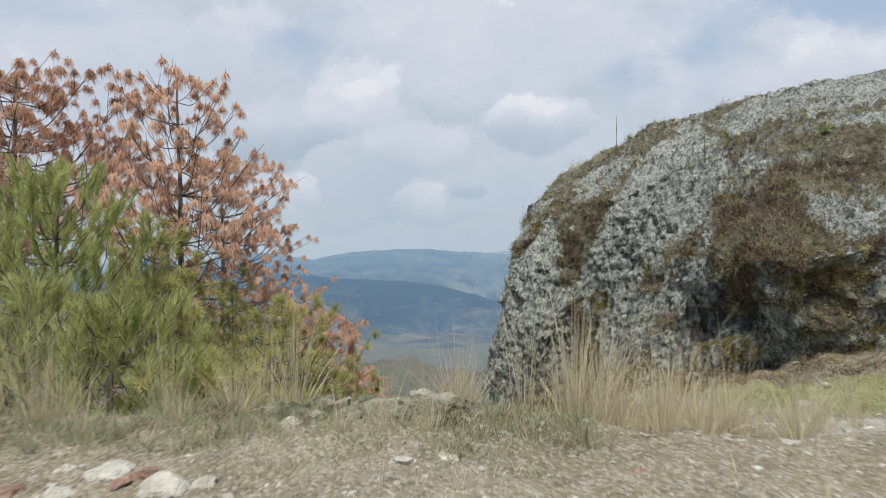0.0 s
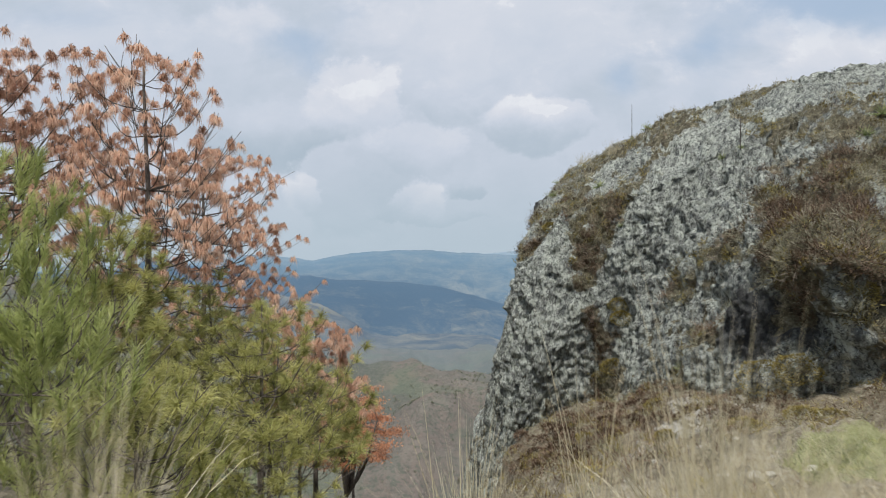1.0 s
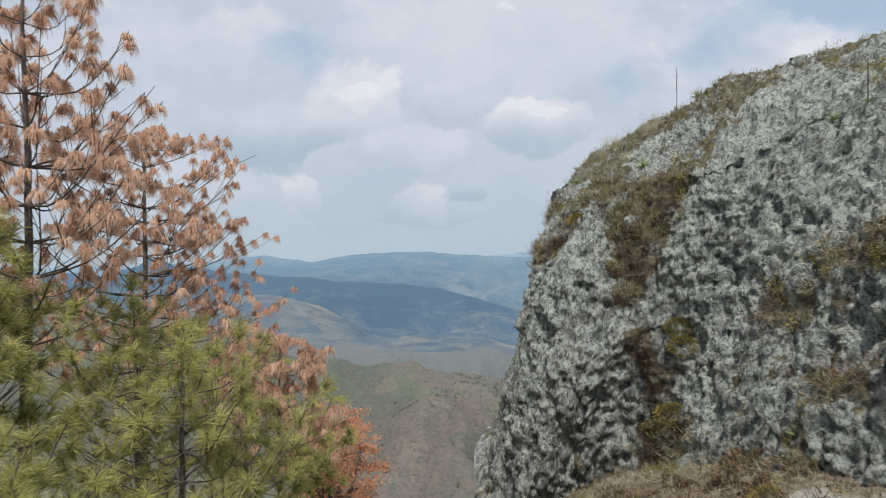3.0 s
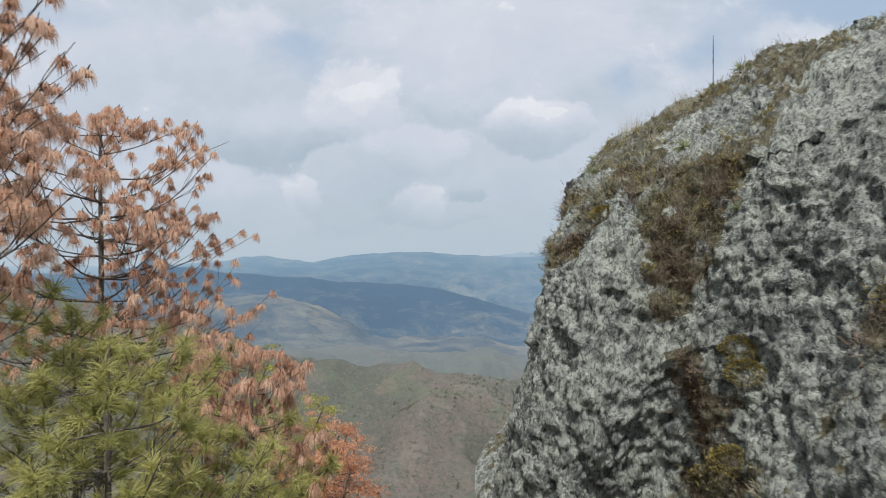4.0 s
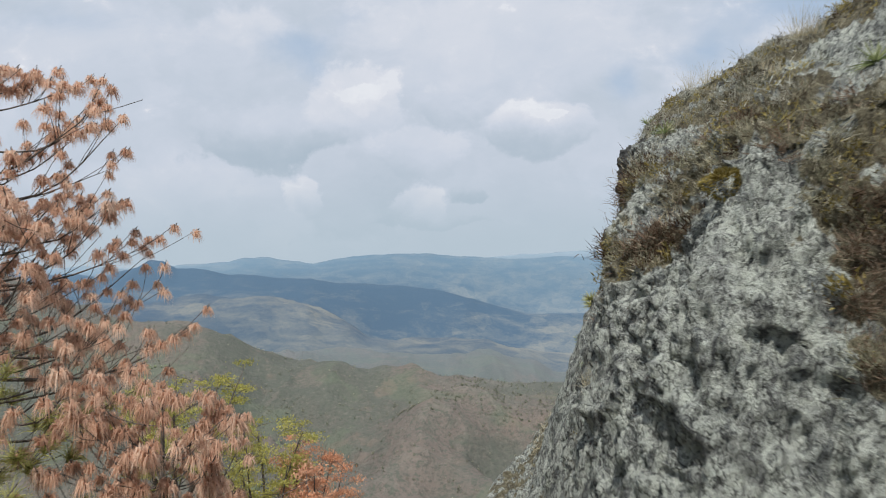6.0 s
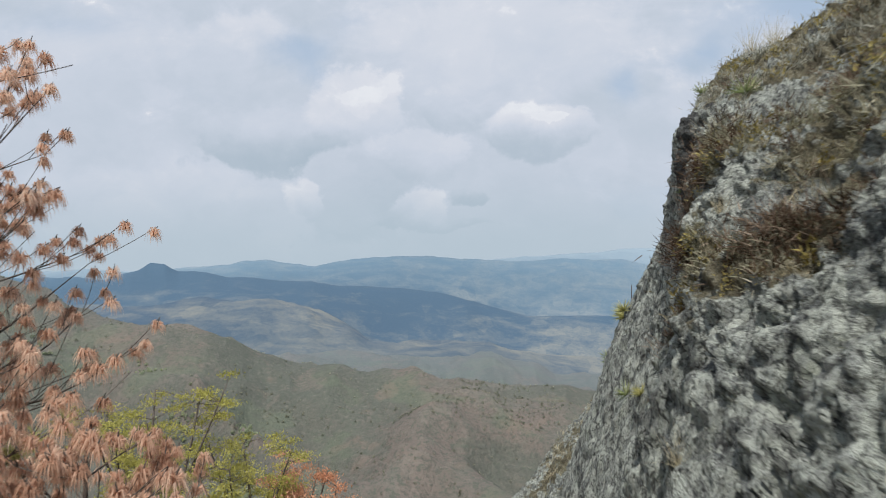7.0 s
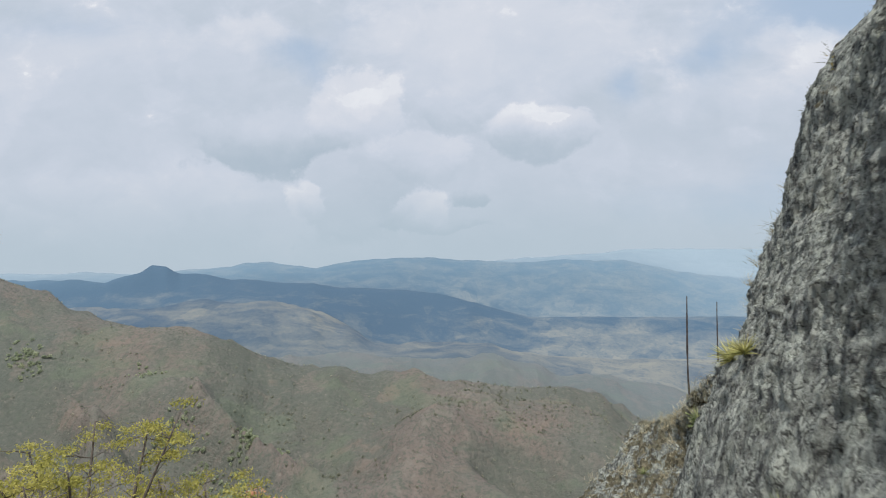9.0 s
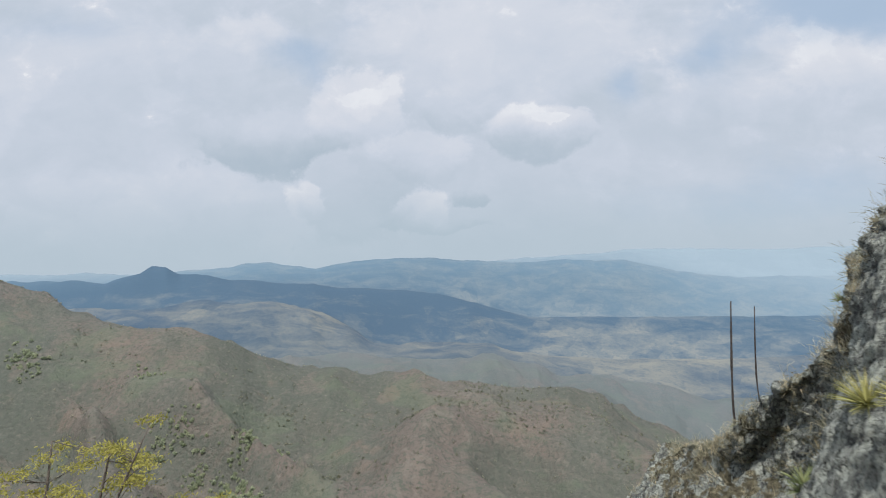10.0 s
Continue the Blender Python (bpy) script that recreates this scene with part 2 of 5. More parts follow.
def rock_nodes(N, pos):
    """Limestone crusted with pale lichen: chips of two sizes, dark joints, black streaks."""
    big = N.noise(N.scaled(pos, 1.0, 1.0, 0.5), 1.1, 5, 0.6, 0.3)
    mid = N.noise(N.scaled(pos, 1.0, 1.0, 0.6), 5.0, 6, 0.7, 0.5)
    small = N.noise(N.scaled(pos, 1.0, 1.0, 0.65), 17.0, 5, 0.7, 0.6)
    fine = N.noise(pos, 60.0, 4, 0.7)
    stone = N.ramp(N.math("MULTIPLY_ADD", small, 0.3, N.math("MULTIPLY_ADD", mid, 0.25, N.math("MULTIPLY", big, 0.55))), [(0.45, (0.19, 0.195, 0.19)), (0.52, (0.30, 0.31, 0.295)), (0.58, (0.42, 0.43, 0.40)), (0.66, (0.56, 0.57, 0.52))])
    green = N.step(N.noise(pos, 3.1, 5, 0.65), 0.53, 0.66)
    stone = N.mix(N.math("MULTIPLY", green, 0.4), stone, (0.40, 0.43, 0.32))
    plate = N.noise(N.scaled(pos, 1.0, 1.0, 0.45), 7.5, 3, 0.55, 0.8)
    stone = N.mix(N.math("MULTIPLY", N.step(plate, 0.53, 0.56), 0.6), stone, (0.62, 0.645, 0.58))
    slate = N.noise(N.scaled(pos, 1.1, 1.1, 0.4), 6.0, 4, 0.6, 0.7)
    stone = N.mix(N.math("MULTIPLY", N.step(slate, 0.55, 0.59), 0.65), stone, (0.105, 0.115, 0.125))
    jig = N("ShaderNodeTexNoise", ("Vector", pos), ("Scale", 9.0), ("Detail", 4.0)).outputs["Color"]
    jig = N("ShaderNodeVectorMath", (0, jig), (1, (0.14, 0.14, 0.14)), op="MULTIPLY").outputs[0]
    jag = N("ShaderNodeVectorMath", (0, N.scaled(pos, 1.0, 1.0, 0.6)), (1, jig), op="ADD").outputs[0]
    relief = N.math("MULTIPLY_ADD", fine, 0.5, N.math("MULTIPLY_ADD", small, 1.2, mid))
    for scale, pale, dark, joint, rise in ((11.0, 0.5, 0.55, 0.8, 0.7), (27.0, 0.45, 0.55, 0.75, 0.4)):
        chip = N("ShaderNodeTexVoronoi", ("Vector", jag), ("Scale", scale))
        tint = N("ShaderNodeSeparateColor", (0, chip.outputs["Color"]))
        stone = N.mix(N.math("MULTIPLY", N.step(N.math("MULTIPLY_ADD", mid, 0.8, tint.outputs[0]), 0.92, 1.12), pale), stone, (0.60, 0.62, 0.56))
        stone = N.mix(N.math("MULTIPLY", N.step(N.math("MULTIPLY_ADD", mid, -0.8, tint.outputs[1]), 0.46, 0.58), dark), stone, (0.085, 0.085, 0.088))
        gap = N("ShaderNodeTexVoronoi", ("Vector", jag), ("Scale", scale))
        gap.feature = "DISTANCE_TO_EDGE"
        line = N.step(gap.outputs["Distance"], 0.09, 0.02)
        stone = N.mix(N.math("MULTIPLY", line, N.math("MULTIPLY", N.step(small, 0.58, 0.44), joint)), stone, (0.035, 0.035, 0.037))
        relief = N.math("MULTIPLY_ADD", tint.outputs[2], rise, relief)
    streak = N.step(N.noise(N.scaled(pos, 1.0, 1.0, 0.16), 7.0, 6, 0.7, 0.5), 0.54, 0.62)
    stone = N.mix(N.math("MULTIPLY", streak, 0.45), stone, (0.075, 0.075, 0.078))
    speck = N.step(fine, 0.57, 0.66)
    stone = N.mix(N.math("MULTIPLY", speck, 0.45), stone, (0.58, 0.59, 0.53))
    # painted shade: near-black tone under the brow, in clefts, on the far wall
    shade_mask = N.step(N.math("MULTIPLY_ADD", N.math("SUBTRACT", N.noise(N.scaled(pos, 1.0, 1.0, 0.2), 5.0, 6, 0.7, 0.4), 0.5), 1.6, attribute(N, "black")), 0.3, 0.75)
    stone = N.mix(N.math("MULTIPLY", shade_mask, 0.85), stone, (0.045, 0.043, 0.048))
    soil = attribute(N, "soil")
    earth = N.ramp(N.noise(pos, 9.0, 6, 0.75), [(0.35, (0.05, 0.043, 0.032)), (0.48, (0.115, 0.105, 0.072)), (0.56, (0.18, 0.165, 0.112)), (0.68, (0.31, 0.30, 0.235))])
    k = N.step(N.math("MULTIPLY_ADD", N.math("SUBTRACT", mid, 0.5), 1.5, soil), 0.40, 0.56)
    stone = N.mix(1.0, stone, (0.81, 0.845, 0.85), "MULTIPLY")
    return N.mix(k, stone, earth), relief, 1.0


def soil_nodes(N, pos):
    big = N.noise(pos, 0.9, 5, 0.6)
    mid = N.noise(pos, 13.0, 6, 0.7)
    grit = N("ShaderNodeTexVoronoi", ("Vector", pos), ("Scale", 75.0))
    gritc = N("ShaderNodeSeparateColor", (0, grit.outputs["Color"])).outputs[0]
    col = N.ramp(mid, [(0.3, (0.175, 0.148, 0.100)), (0.5, (0.275, 0.243, 0.172)), (0.7, (0.37, 0.34, 0.262))])
    col = N.mix(N.math("MULTIPLY", N.step(N.noise(pos, 2.4, 5, 0.65, 0.4), 0.5, 0.62), 0.35), col, (0.15, 0.13, 0.09))
    col = N.mix(N.math("MULTIPLY", N.step(big, 0.55, 0.7), 0.4), col, (0.27, 0.25, 0.20))
    stony = N.step(N.math("MULTIPLY_ADD", N.math("SUBTRACT", mid, 0.5), 0.8, attribute(N, "gravel")), 0.35, 0.6)
    col = N.mix(N.math("MULTIPLY", stony, 0.7), col, (0.47, 0.46, 0.42))
    col = N.mix(N.math("MULTIPLY", N.step(gritc, 0.68, 0.85), 0.55), col, (0.46, 0.435, 0.375))
    col = N.mix(N.math("MULTIPLY", N.step(gritc, 0.2, 0.1), 0.5), col, (0.17, 0.13, 0.095))
    turf = N.step(N.math("MULTIPLY_ADD", N.math("SUBTRACT", mid, 0.5), 0.8, attribute(N, "turf")), 0.4, 0.6)
    col = N.mix(N.math("MULTIPLY", turf, 0.7), col, N.ramp(mid, [(0.3, (0.16, 0.185, 0.07)), (0.7, (0.31, 0.335, 0.15))]))
    peat = N.step(N.math("MULTIPLY_ADD", N.math("SUBTRACT", N.noise(pos, 4.0, 5, 0.65), 0.5), 2.2, attribute(N, "peat")), 0.35, 0.75)
    col = N.mix(N.math("MULTIPLY", peat, 0.75), col, N.ramp(mid, [(0.35, (0.075, 0.058, 0.042)), (0.55, (0.165, 0.135, 0.098)), (0.7, (0.28, 0.25, 0.19))]))
    slab = N.step(N.math("MULTIPLY_ADD", N.math("SUBTRACT", N.noise(pos, 5.0, 5, 0.65), 0.5), 2.0, attribute(N, "slab")), 0.42, 0.52)
    col = N.mix(N.math("MULTIPLY", slab, 0.9), col, N.ramp(N.noise(pos, 11.0, 5, 0.7, 0.5), [(0.32, (0.16, 0.145, 0.12)), (0.45, (0.34, 0.325, 0.29)), (0.6, (0.47, 0.455, 0.41)), (0.72, (0.56, 0.55, 0.51))]))
    return col, N.math("MULTIPLY_ADD", slab, 0.6, N.math("MULTIPLY_ADD", grit.outputs[0], -0.5, mid)), 0.8


def hill_nodes(N, pos):
    """Dry wooded hillside across the gorge."""
    big = N.noise(pos, 0.008, 6, 0.62, 0.5)
    lean = N.noise(N.scaled(pos, 1.0, 0.45, 1.0), 0.03, 5, 0.65, 0.6)
    mid = N.noise(pos, 0.07, 6, 0.68)
    fine = N.noise(pos, 0.32, 5, 0.72)
    col = N.ramp(big, [(0.30, (0.092, 0.100, 0.080)), (0.43, (0.110, 0.106, 0.088)), (0.54, (0.140, 0.112, 0.094)), (0.64, (0.130, 0.108, 0.092)), (0.74, (0.108, 0.112, 0.094))])
    # relief shading put into the colour: gullies greener and darker, ridges paler
    relief_fac = attribute(N, "relief_shade")
    col = N.mix(N.math("MULTIPLY", N.step(N.math("MULTIPLY_ADD", N.math("SUBTRACT", mid, 0.5), 0.9, relief_fac), 0.36, 0.62), 0.75), col, (0.080, 0.086, 0.068))
    col = N.mix(N.math("MULTIPLY", N.step(N.math("MULTIPLY_ADD", N.math("SUBTRACT", mid, 0.5), 0.6, relief_fac), 0.26, 0.1), 0.6), col, (0.165, 0.148, 0.125))
    col = N.mix(N.math("MULTIPLY", N.step(lean, 0.5, 0.62), 0.6), col, (0.098, 0.102, 0.080))
    col = N.mix(N.math("MULTIPLY", N.step(lean, 0.46, 0.36), 0.45), col, (0.165, 0.134, 0.112))
    col = N.mix(N.math("MULTIPLY", N.step(fine, 0.49, 0.64), 0.7), col, (0.062, 0.068, 0.052))
    col = N.mix(N.math("MULTIPLY", N.step(fine, 0.46, 0.30), 0.4), col, (0.20, 0.180, 0.150))
    verdure = N.step(N.noise(pos, 0.016, 5, 0.6, 0.4), 0.52, 0.62)
    col = N.mix(N.math("MULTIPLY", verdure, 0.5), col, (0.105, 0.128, 0.082))
    rusty = N.step(N.noise(pos, 0.021, 4, 0.6, 0.3), 0.56, 0.66)
    col = N.mix(N.math("MULTIPLY", rusty, 0.4), col, (0.190, 0.140, 0.110))
    bush = N.noise(pos, 0.22, 3, 0.6)
    col = N.mix(N.math("MULTIPLY", N.step(bush, 0.56, 0.64), 0.7), col, (0.075, 0.085, 0.062))
    col = N.mix(N.math("MULTIPLY", N.step(bush, 0.42, 0.30), 0.25), col, (0.22, 0.20, 0.165))
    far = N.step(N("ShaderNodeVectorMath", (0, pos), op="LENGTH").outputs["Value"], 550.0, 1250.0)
    col = N.mix(N.math("MULTIPLY_ADD", far, 0.5, 0.12), col, (0.128, 0.165, 0.190))          # haze painted into the base colour, stronger with distance
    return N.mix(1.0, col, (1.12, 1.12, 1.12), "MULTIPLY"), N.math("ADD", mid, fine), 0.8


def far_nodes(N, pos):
    """Far woods, fields and plateaus; haze and cloud shadow painted in by distance."""
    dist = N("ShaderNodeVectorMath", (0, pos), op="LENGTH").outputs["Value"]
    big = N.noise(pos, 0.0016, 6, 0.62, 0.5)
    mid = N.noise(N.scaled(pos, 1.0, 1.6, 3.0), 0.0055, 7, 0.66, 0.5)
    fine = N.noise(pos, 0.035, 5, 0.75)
    # distance index: outer colours turn bluer and paler as painted haze
    haze_zone = N.math("MULTIPLY", N.math("MULTIPLY_ADD", N.math("SUBTRACT", big, 0.5), 260.0, dist), 0.0002)
    # woods' tone; the dark blue middle stops also paint a cloud shadow
    wood = N.ramp(haze_zone, [(0.17, (0.072, 0.092, 0.100)), (0.26, (0.070, 0.095, 0.116)), (0.36, (0.058, 0.090, 0.130)), (0.55, (0.066, 0.110, 0.158)), (0.65, (0.120, 0.180, 0.232)), (0.80, (0.235, 0.285, 0.325))])
    field_light = N.ramp(haze_zone, [(0.17, (0.118, 0.122, 0.118)), (0.26, (0.140, 0.148, 0.148)), (0.40, (0.235, 0.225, 0.195)), (0.52, (0.205, 0.212, 0.208)), (0.62, (0.175, 0.210, 0.235)), (0.80, (0.25, 0.30, 0.34))])
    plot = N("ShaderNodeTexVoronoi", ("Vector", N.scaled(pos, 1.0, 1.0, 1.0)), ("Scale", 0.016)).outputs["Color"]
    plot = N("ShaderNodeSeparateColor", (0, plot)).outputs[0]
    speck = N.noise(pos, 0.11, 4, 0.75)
    k = N.math("MULTIPLY_ADD", N.math("SUBTRACT", plot, 0.5), 0.22, N.math("MULTIPLY_ADD", N.math("SUBTRACT", mid, 0.5), 1.7, attribute(N, "field_light")))
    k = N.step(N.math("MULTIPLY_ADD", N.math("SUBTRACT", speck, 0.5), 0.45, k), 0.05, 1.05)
    col = N.mix(k, wood, field_light)
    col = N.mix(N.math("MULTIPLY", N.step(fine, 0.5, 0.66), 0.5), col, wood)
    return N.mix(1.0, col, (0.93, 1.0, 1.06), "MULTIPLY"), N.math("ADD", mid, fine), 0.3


def bark_nodes(N, pos):
    n = N.noise(N.scaled(pos, 1, 1, 0.25), 30.0, 5, 0.7)
    return N.ramp(n, [(0.3, (0.05, 0.042, 0.038)), (0.55, (0.15, 0.13, 0.115)), (0.8, (0.27, 0.24, 0.215))]), n, 0.9


def stone_nodes(dark, mid, light):
    def build(N, pos):
        n, f = N.noise(pos, 7.0, 5, 0.65), N.noise(pos, 45.0, 4, 0.7)
        k = N.math("MULTIPLY_ADD", N.math("SUBTRACT", f, 0.5), 0.5, n)
        return N.ramp(k, [(0.3, dark), (0.48, mid), (0.65, light)]), f, 0.7
    return build


def boulder_nodes(N, pos):
    n, f = N.noise(pos, 9.0, 6, 0.7, 0.4), N.noise(pos, 50.0, 4, 0.7)
    col = N.ramp(n, [(0.36, (0.08, 0.08, 0.055)), (0.45, (0.21, 0.21, 0.145)), (0.55, (0.35, 0.345, 0.265)), (0.68, (0.52, 0.50, 0.43))])
    return N.mix(N.math("MULTIPLY", N.step(f, 0.56, 0.66), 0.45), col, (0.20, 0.20, 0.14)), N.math("ADD", n, f), 0.9


ROCK = material("lichen_rock", rock_nodes)
SOIL = material("dry_soil", soil_nodes)
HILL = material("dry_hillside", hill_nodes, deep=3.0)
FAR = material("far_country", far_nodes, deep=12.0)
BARK = material("bark", bark_nodes)
STONE = material("loose_stone", stone_nodes((0.20, 0.185, 0.155), (0.38, 0.36, 0.31), (0.55, 0.53, 0.47)))
CHALK = material("white_stone", stone_nodes((0.30, 0.285, 0.24), (0.45, 0.435, 0.38), (0.60, 0.585, 0.53)))
BRICKY = material("reddish_stone", stone_nodes((0.15, 0.095, 0.07), (0.26, 0.165, 0.128), (0.40, 0.29, 0.24)))
BEDROCK = material("bedrock", stone_nodes((0.13, 0.125, 0.10), (0.29, 0.275, 0.235), (0.43, 0.415, 0.365)))
BOULDER = material("lichen_boulder", boulder_nodes)
RUST = leafy("rust_needles", (0.44, 0.265, 0.19), (0.71, 0.485, 0.365), (0.84, 0.67, 0.55), 0.5)
BROWN = leafy("brown_needles", (0.34, 0.20, 0.14), (0.60, 0.39, 0.29), (0.74, 0.55, 0.44), 0.5)
GREEN = leafy("green_needles", (0.24, 0.28, 0.10), (0.45, 0.495, 0.195), (0.61, 0.64, 0.30), 0.5)
OLIVE = leafy("yellowing_needles", (0.22, 0.225, 0.08), (0.44, 0.44, 0.17), (0.61, 0.585, 0.26), 0.5)
LIME = leafy("lime_leaves", (0.24, 0.24, 0.06), (0.41, 0.39, 0.115), (0.54, 0.50, 0.18), 0.45)
STRAW = leafy("straw_grass", (0.27, 0.235, 0.15), (0.49, 0.435, 0.295), (0.67, 0.615, 0.465))
HEATH = leafy("brown_heath", (0.035, 0.024, 0.017), (0.155, 0.105, 0.073), (0.38, 0.30, 0.23), 0.3)
MOSS = leafy("ochre_moss", (0.12, 0.095, 0.03), (0.29, 0.235, 0.078), (0.44, 0.38, 0.16))
SCRUB = leafy("grey_scrub", (0.17, 0.17, 0.115), (0.34, 0.33, 0.235), (0.52, 0.49, 0.385), 0.35)
HOAR = leafy("silvery_scrub", (0.14, 0.145, 0.11), (0.34, 0.34, 0.28), (0.54, 0.53, 0.45), 0.35)
SAGE = leafy("sage_shrub", (0.17, 0.19, 0.10), (0.32, 0.34, 0.20), (0.48, 0.49, 0.34), 0.35)
EMBER = leafy("orange_leaves", (0.42, 0.19, 0.11), (0.60, 0.31, 0.19), (0.72, 0.45, 0.31), 0.45)
TURF = leafy("short_turf", (0.19, 0.20, 0.085), (0.34, 0.36, 0.155), (0.48, 0.47, 0.26))
DEAD = leafy("dead_yucca_leaves", (0.28, 0.25, 0.18), (0.50, 0.46, 0.36), (0.68, 0.64, 0.54))
GOLD = leafy("yellowed_yucca_leaves", (0.20, 0.20, 0.07), (0.40, 0.40, 0.16), (0.60, 0.55, 0.27))
YUCCA = leafy("yucca_leaves", (0.11, 0.145, 0.06), (0.25, 0.30, 0.14), (0.43, 0.45, 0.25))
STALK = material("dry_stalk", lambda N, p: (N.ramp(N.noise(p, 20.0), [(0.3, (0.035, 0.03, 0.03)), (0.7, (0.10, 0.085, 0.08))]), None, 0))
STALKS = leafy("dead_twig", (0.05, 0.04, 0.035), (0.13, 0.105, 0.085), (0.30, 0.26, 0.22))
# green made paler and greyer: haze over the gorge put into the colour
TREELET = leafy("gorge_trees", (0.24, 0.28, 0.20), (0.36, 0.41, 0.28), (0.46, 0.49, 0.34), 0.5)
THICKET = leafy("gorge_scrub", (0.15, 0.17, 0.125), (0.24, 0.25, 0.19), (0.34, 0.33, 0.26), 0.5)


# ---- ground: one sheet from the ledge to the horizon ----
EDGE = np.array([(-40, 8), (-12, 4.5), (-6, 3.0), (-3, 2.3), (-1, 2.1), (0.3, 2.2), (0.8, 1.9), (1.5, 1.7), (40, 1.7)], float)
FALL = np.array([(-40, 0.25), (-12, 0.4), (-6, 0.46), (-3, 0.52), (-1.5, 0.6), (0.1, 0.8), (0.6, 0.5), (1.0, 0.34), (2.0, 0.24), (3.0, 0.19), (5.0, 0.12), (12, 0.06), (40, 0.03)], float)
BANK = 0.88                                # the ledge's height; the eye skims it


def ledge(x, y):
    """Height of the near ground."""
    e = y - np.interp(x, EDGE[:, 0], EDGE[:, 1])
    fall = np.interp(x, FALL[:, 0], FALL[:, 1])
    z = BANK + np.where(e > 0, -fall * (np.sqrt(e * e + 0.04) - 0.2), 0.0)
    p = np.stack([x, y, 0 * x], 1)
    slope = smooth(2.5, 4.5, y) * (1 - 0.6 * smooth(5.5, 8.0, y))
    z = z - 0.55 * np.maximum(y - 10.0, 0) * smooth(-0.5, 1.0, x)
    z = z + (0.05 + 0.3 * slope) * (fbm(p * 1.1, 4, seed=3) - 0.5) + (0.04 + 0.14 * slope) * (fbm(p * 6, 3, seed=5) - 0.5)
    z = z + 0.24 * slope * (ridged(p * 1.9, 4, seed=6) - 0.62)
    # a swell at the crag's foot and a dip before it
    z = z + 0.6 * np.exp(-((x - 1.4) / 1.0) ** 2 - ((y - 10.6) / 1.0) ** 2) - 0.17 * np.exp(-((x - 3.2) / 1.0) ** 2 - ((y - 6.4) / 0.7) ** 2) + 0.2 * np.exp(-((x - 3.1) / 0.6) ** 2 - ((y - 8.8) / 0.7) ** 2)
    return z + 0.09 * np.exp(-((y - 2.0) / 0.22) ** 2) * smooth(-1.2, -0.8, x) * smooth(0.2, -0.15, x) * fbm(p * 5, 3, seed=8)


# crest lines of the ridges: bearing (x/y), slope of the line of sight to the crest (z/y)
NEAR_HILL = [(-1.5, 0.08), (-0.76, -0.035), (-0.72, -0.055), (-0.615, -0.096), (-0.567, -0.113), (-0.47, -0.12), (-0.337, -0.139), (-0.298, -0.160), (-0.22, -0.182), (-0.125, -0.196),
             (-0.038, -0.188), (0.04, -0.204), (0.105, -0.222), (0.2, -0.209), (0.26, -0.219), (0.3, -0.25), (0.4, -0.31), (0.8, -0.36), (1.5, -0.2)]
DARK_HILL = [(-1.5, -0.1), (-0.3, -0.17), (-0.05, -0.165), (0.087, -0.167), (0.15, -0.178), (0.19, -0.202), (0.3, -0.216), (0.36, -0.215), (0.44, -0.240), (0.5, -0.235), (0.6, -0.24), (1.5, -0.2)]
PALE_HILL = [(-1.5, -0.07), (-0.5, -0.09), (-0.37, -0.076), (-0.30, -0.073), (-0.23, -0.086), (-0.17, -0.113), (-0.12, -0.143), (-0.08, -0.157), (0.0, -0.153), (0.1, -0.16), (0.3, -0.17), (0.6, -0.165), (1.5, -0.12)]
BLUE_RIDGE = [(-1.5, -0.05), (-0.71, -0.040), (-0.577, -0.040), (-0.53, -0.023), (-0.50, -0.011), (-0.475, -0.011), (-0.45, -0.025), (-0.404, -0.031), (-0.365, -0.040), (-0.22, -0.043), (-0.08, -0.055),
              (0.0, -0.068), (0.06, -0.084), (0.14, -0.098), (0.3, -0.10), (0.6, -0.10), (1.5, -0.08)]
PLATEAU = [(-1.5, -0.03), (-0.5, -0.028), (-0.39, -0.016), (-0.298, -0.008), (-0.22, -0.016), (-0.19, -0.009), (-0.087, -0.001), (-0.05, -0.002), (0.04, -0.007), (0.2, -0.006), (0.3, -0.004), (0.39, -0.026),
           (0.49, -0.036), (0.6, -0.032), (0.75, -0.028), (1.5, -0.02)]
SKYLINE = [(-1.5, -0.028), (-0.4, -0.026), (-0.1, -0.012), (0.05, -0.006), (0.15, 0.002), (0.3, 0.013), (0.5, 0.017), (0.75, 0.016), (1.5, 0.01)]
RIDGES = [(600.0, NEAR_HILL, 0.05), (1150.0, DARK_HILL, 0.03), (1750.0, PALE_HILL, 0.022), (2450.0, BLUE_RIDGE, 0.018), (3200.0, PLATEAU, 0.008), (3800.0, SKYLINE, 0.006)]


# bare bedrock on the slope: x, y, radius
SLAB = [(3.17, 7.68, 0.28), (2.7, 6.99, 0.3), (2.45, 7.0, 0.25), (1.92, 6.79, 0.22), (3.88, 7.34, 0.25), (2.84, 8.05, 0.22), (3.4, 7.7, 0.22), (3.0, 7.3, 0.3), (2.2, 6.3, 0.15), (4.4, 7.1, 0.25), (2.1, 7.6, 0.15), (1.5, 8.6, 0.2)]


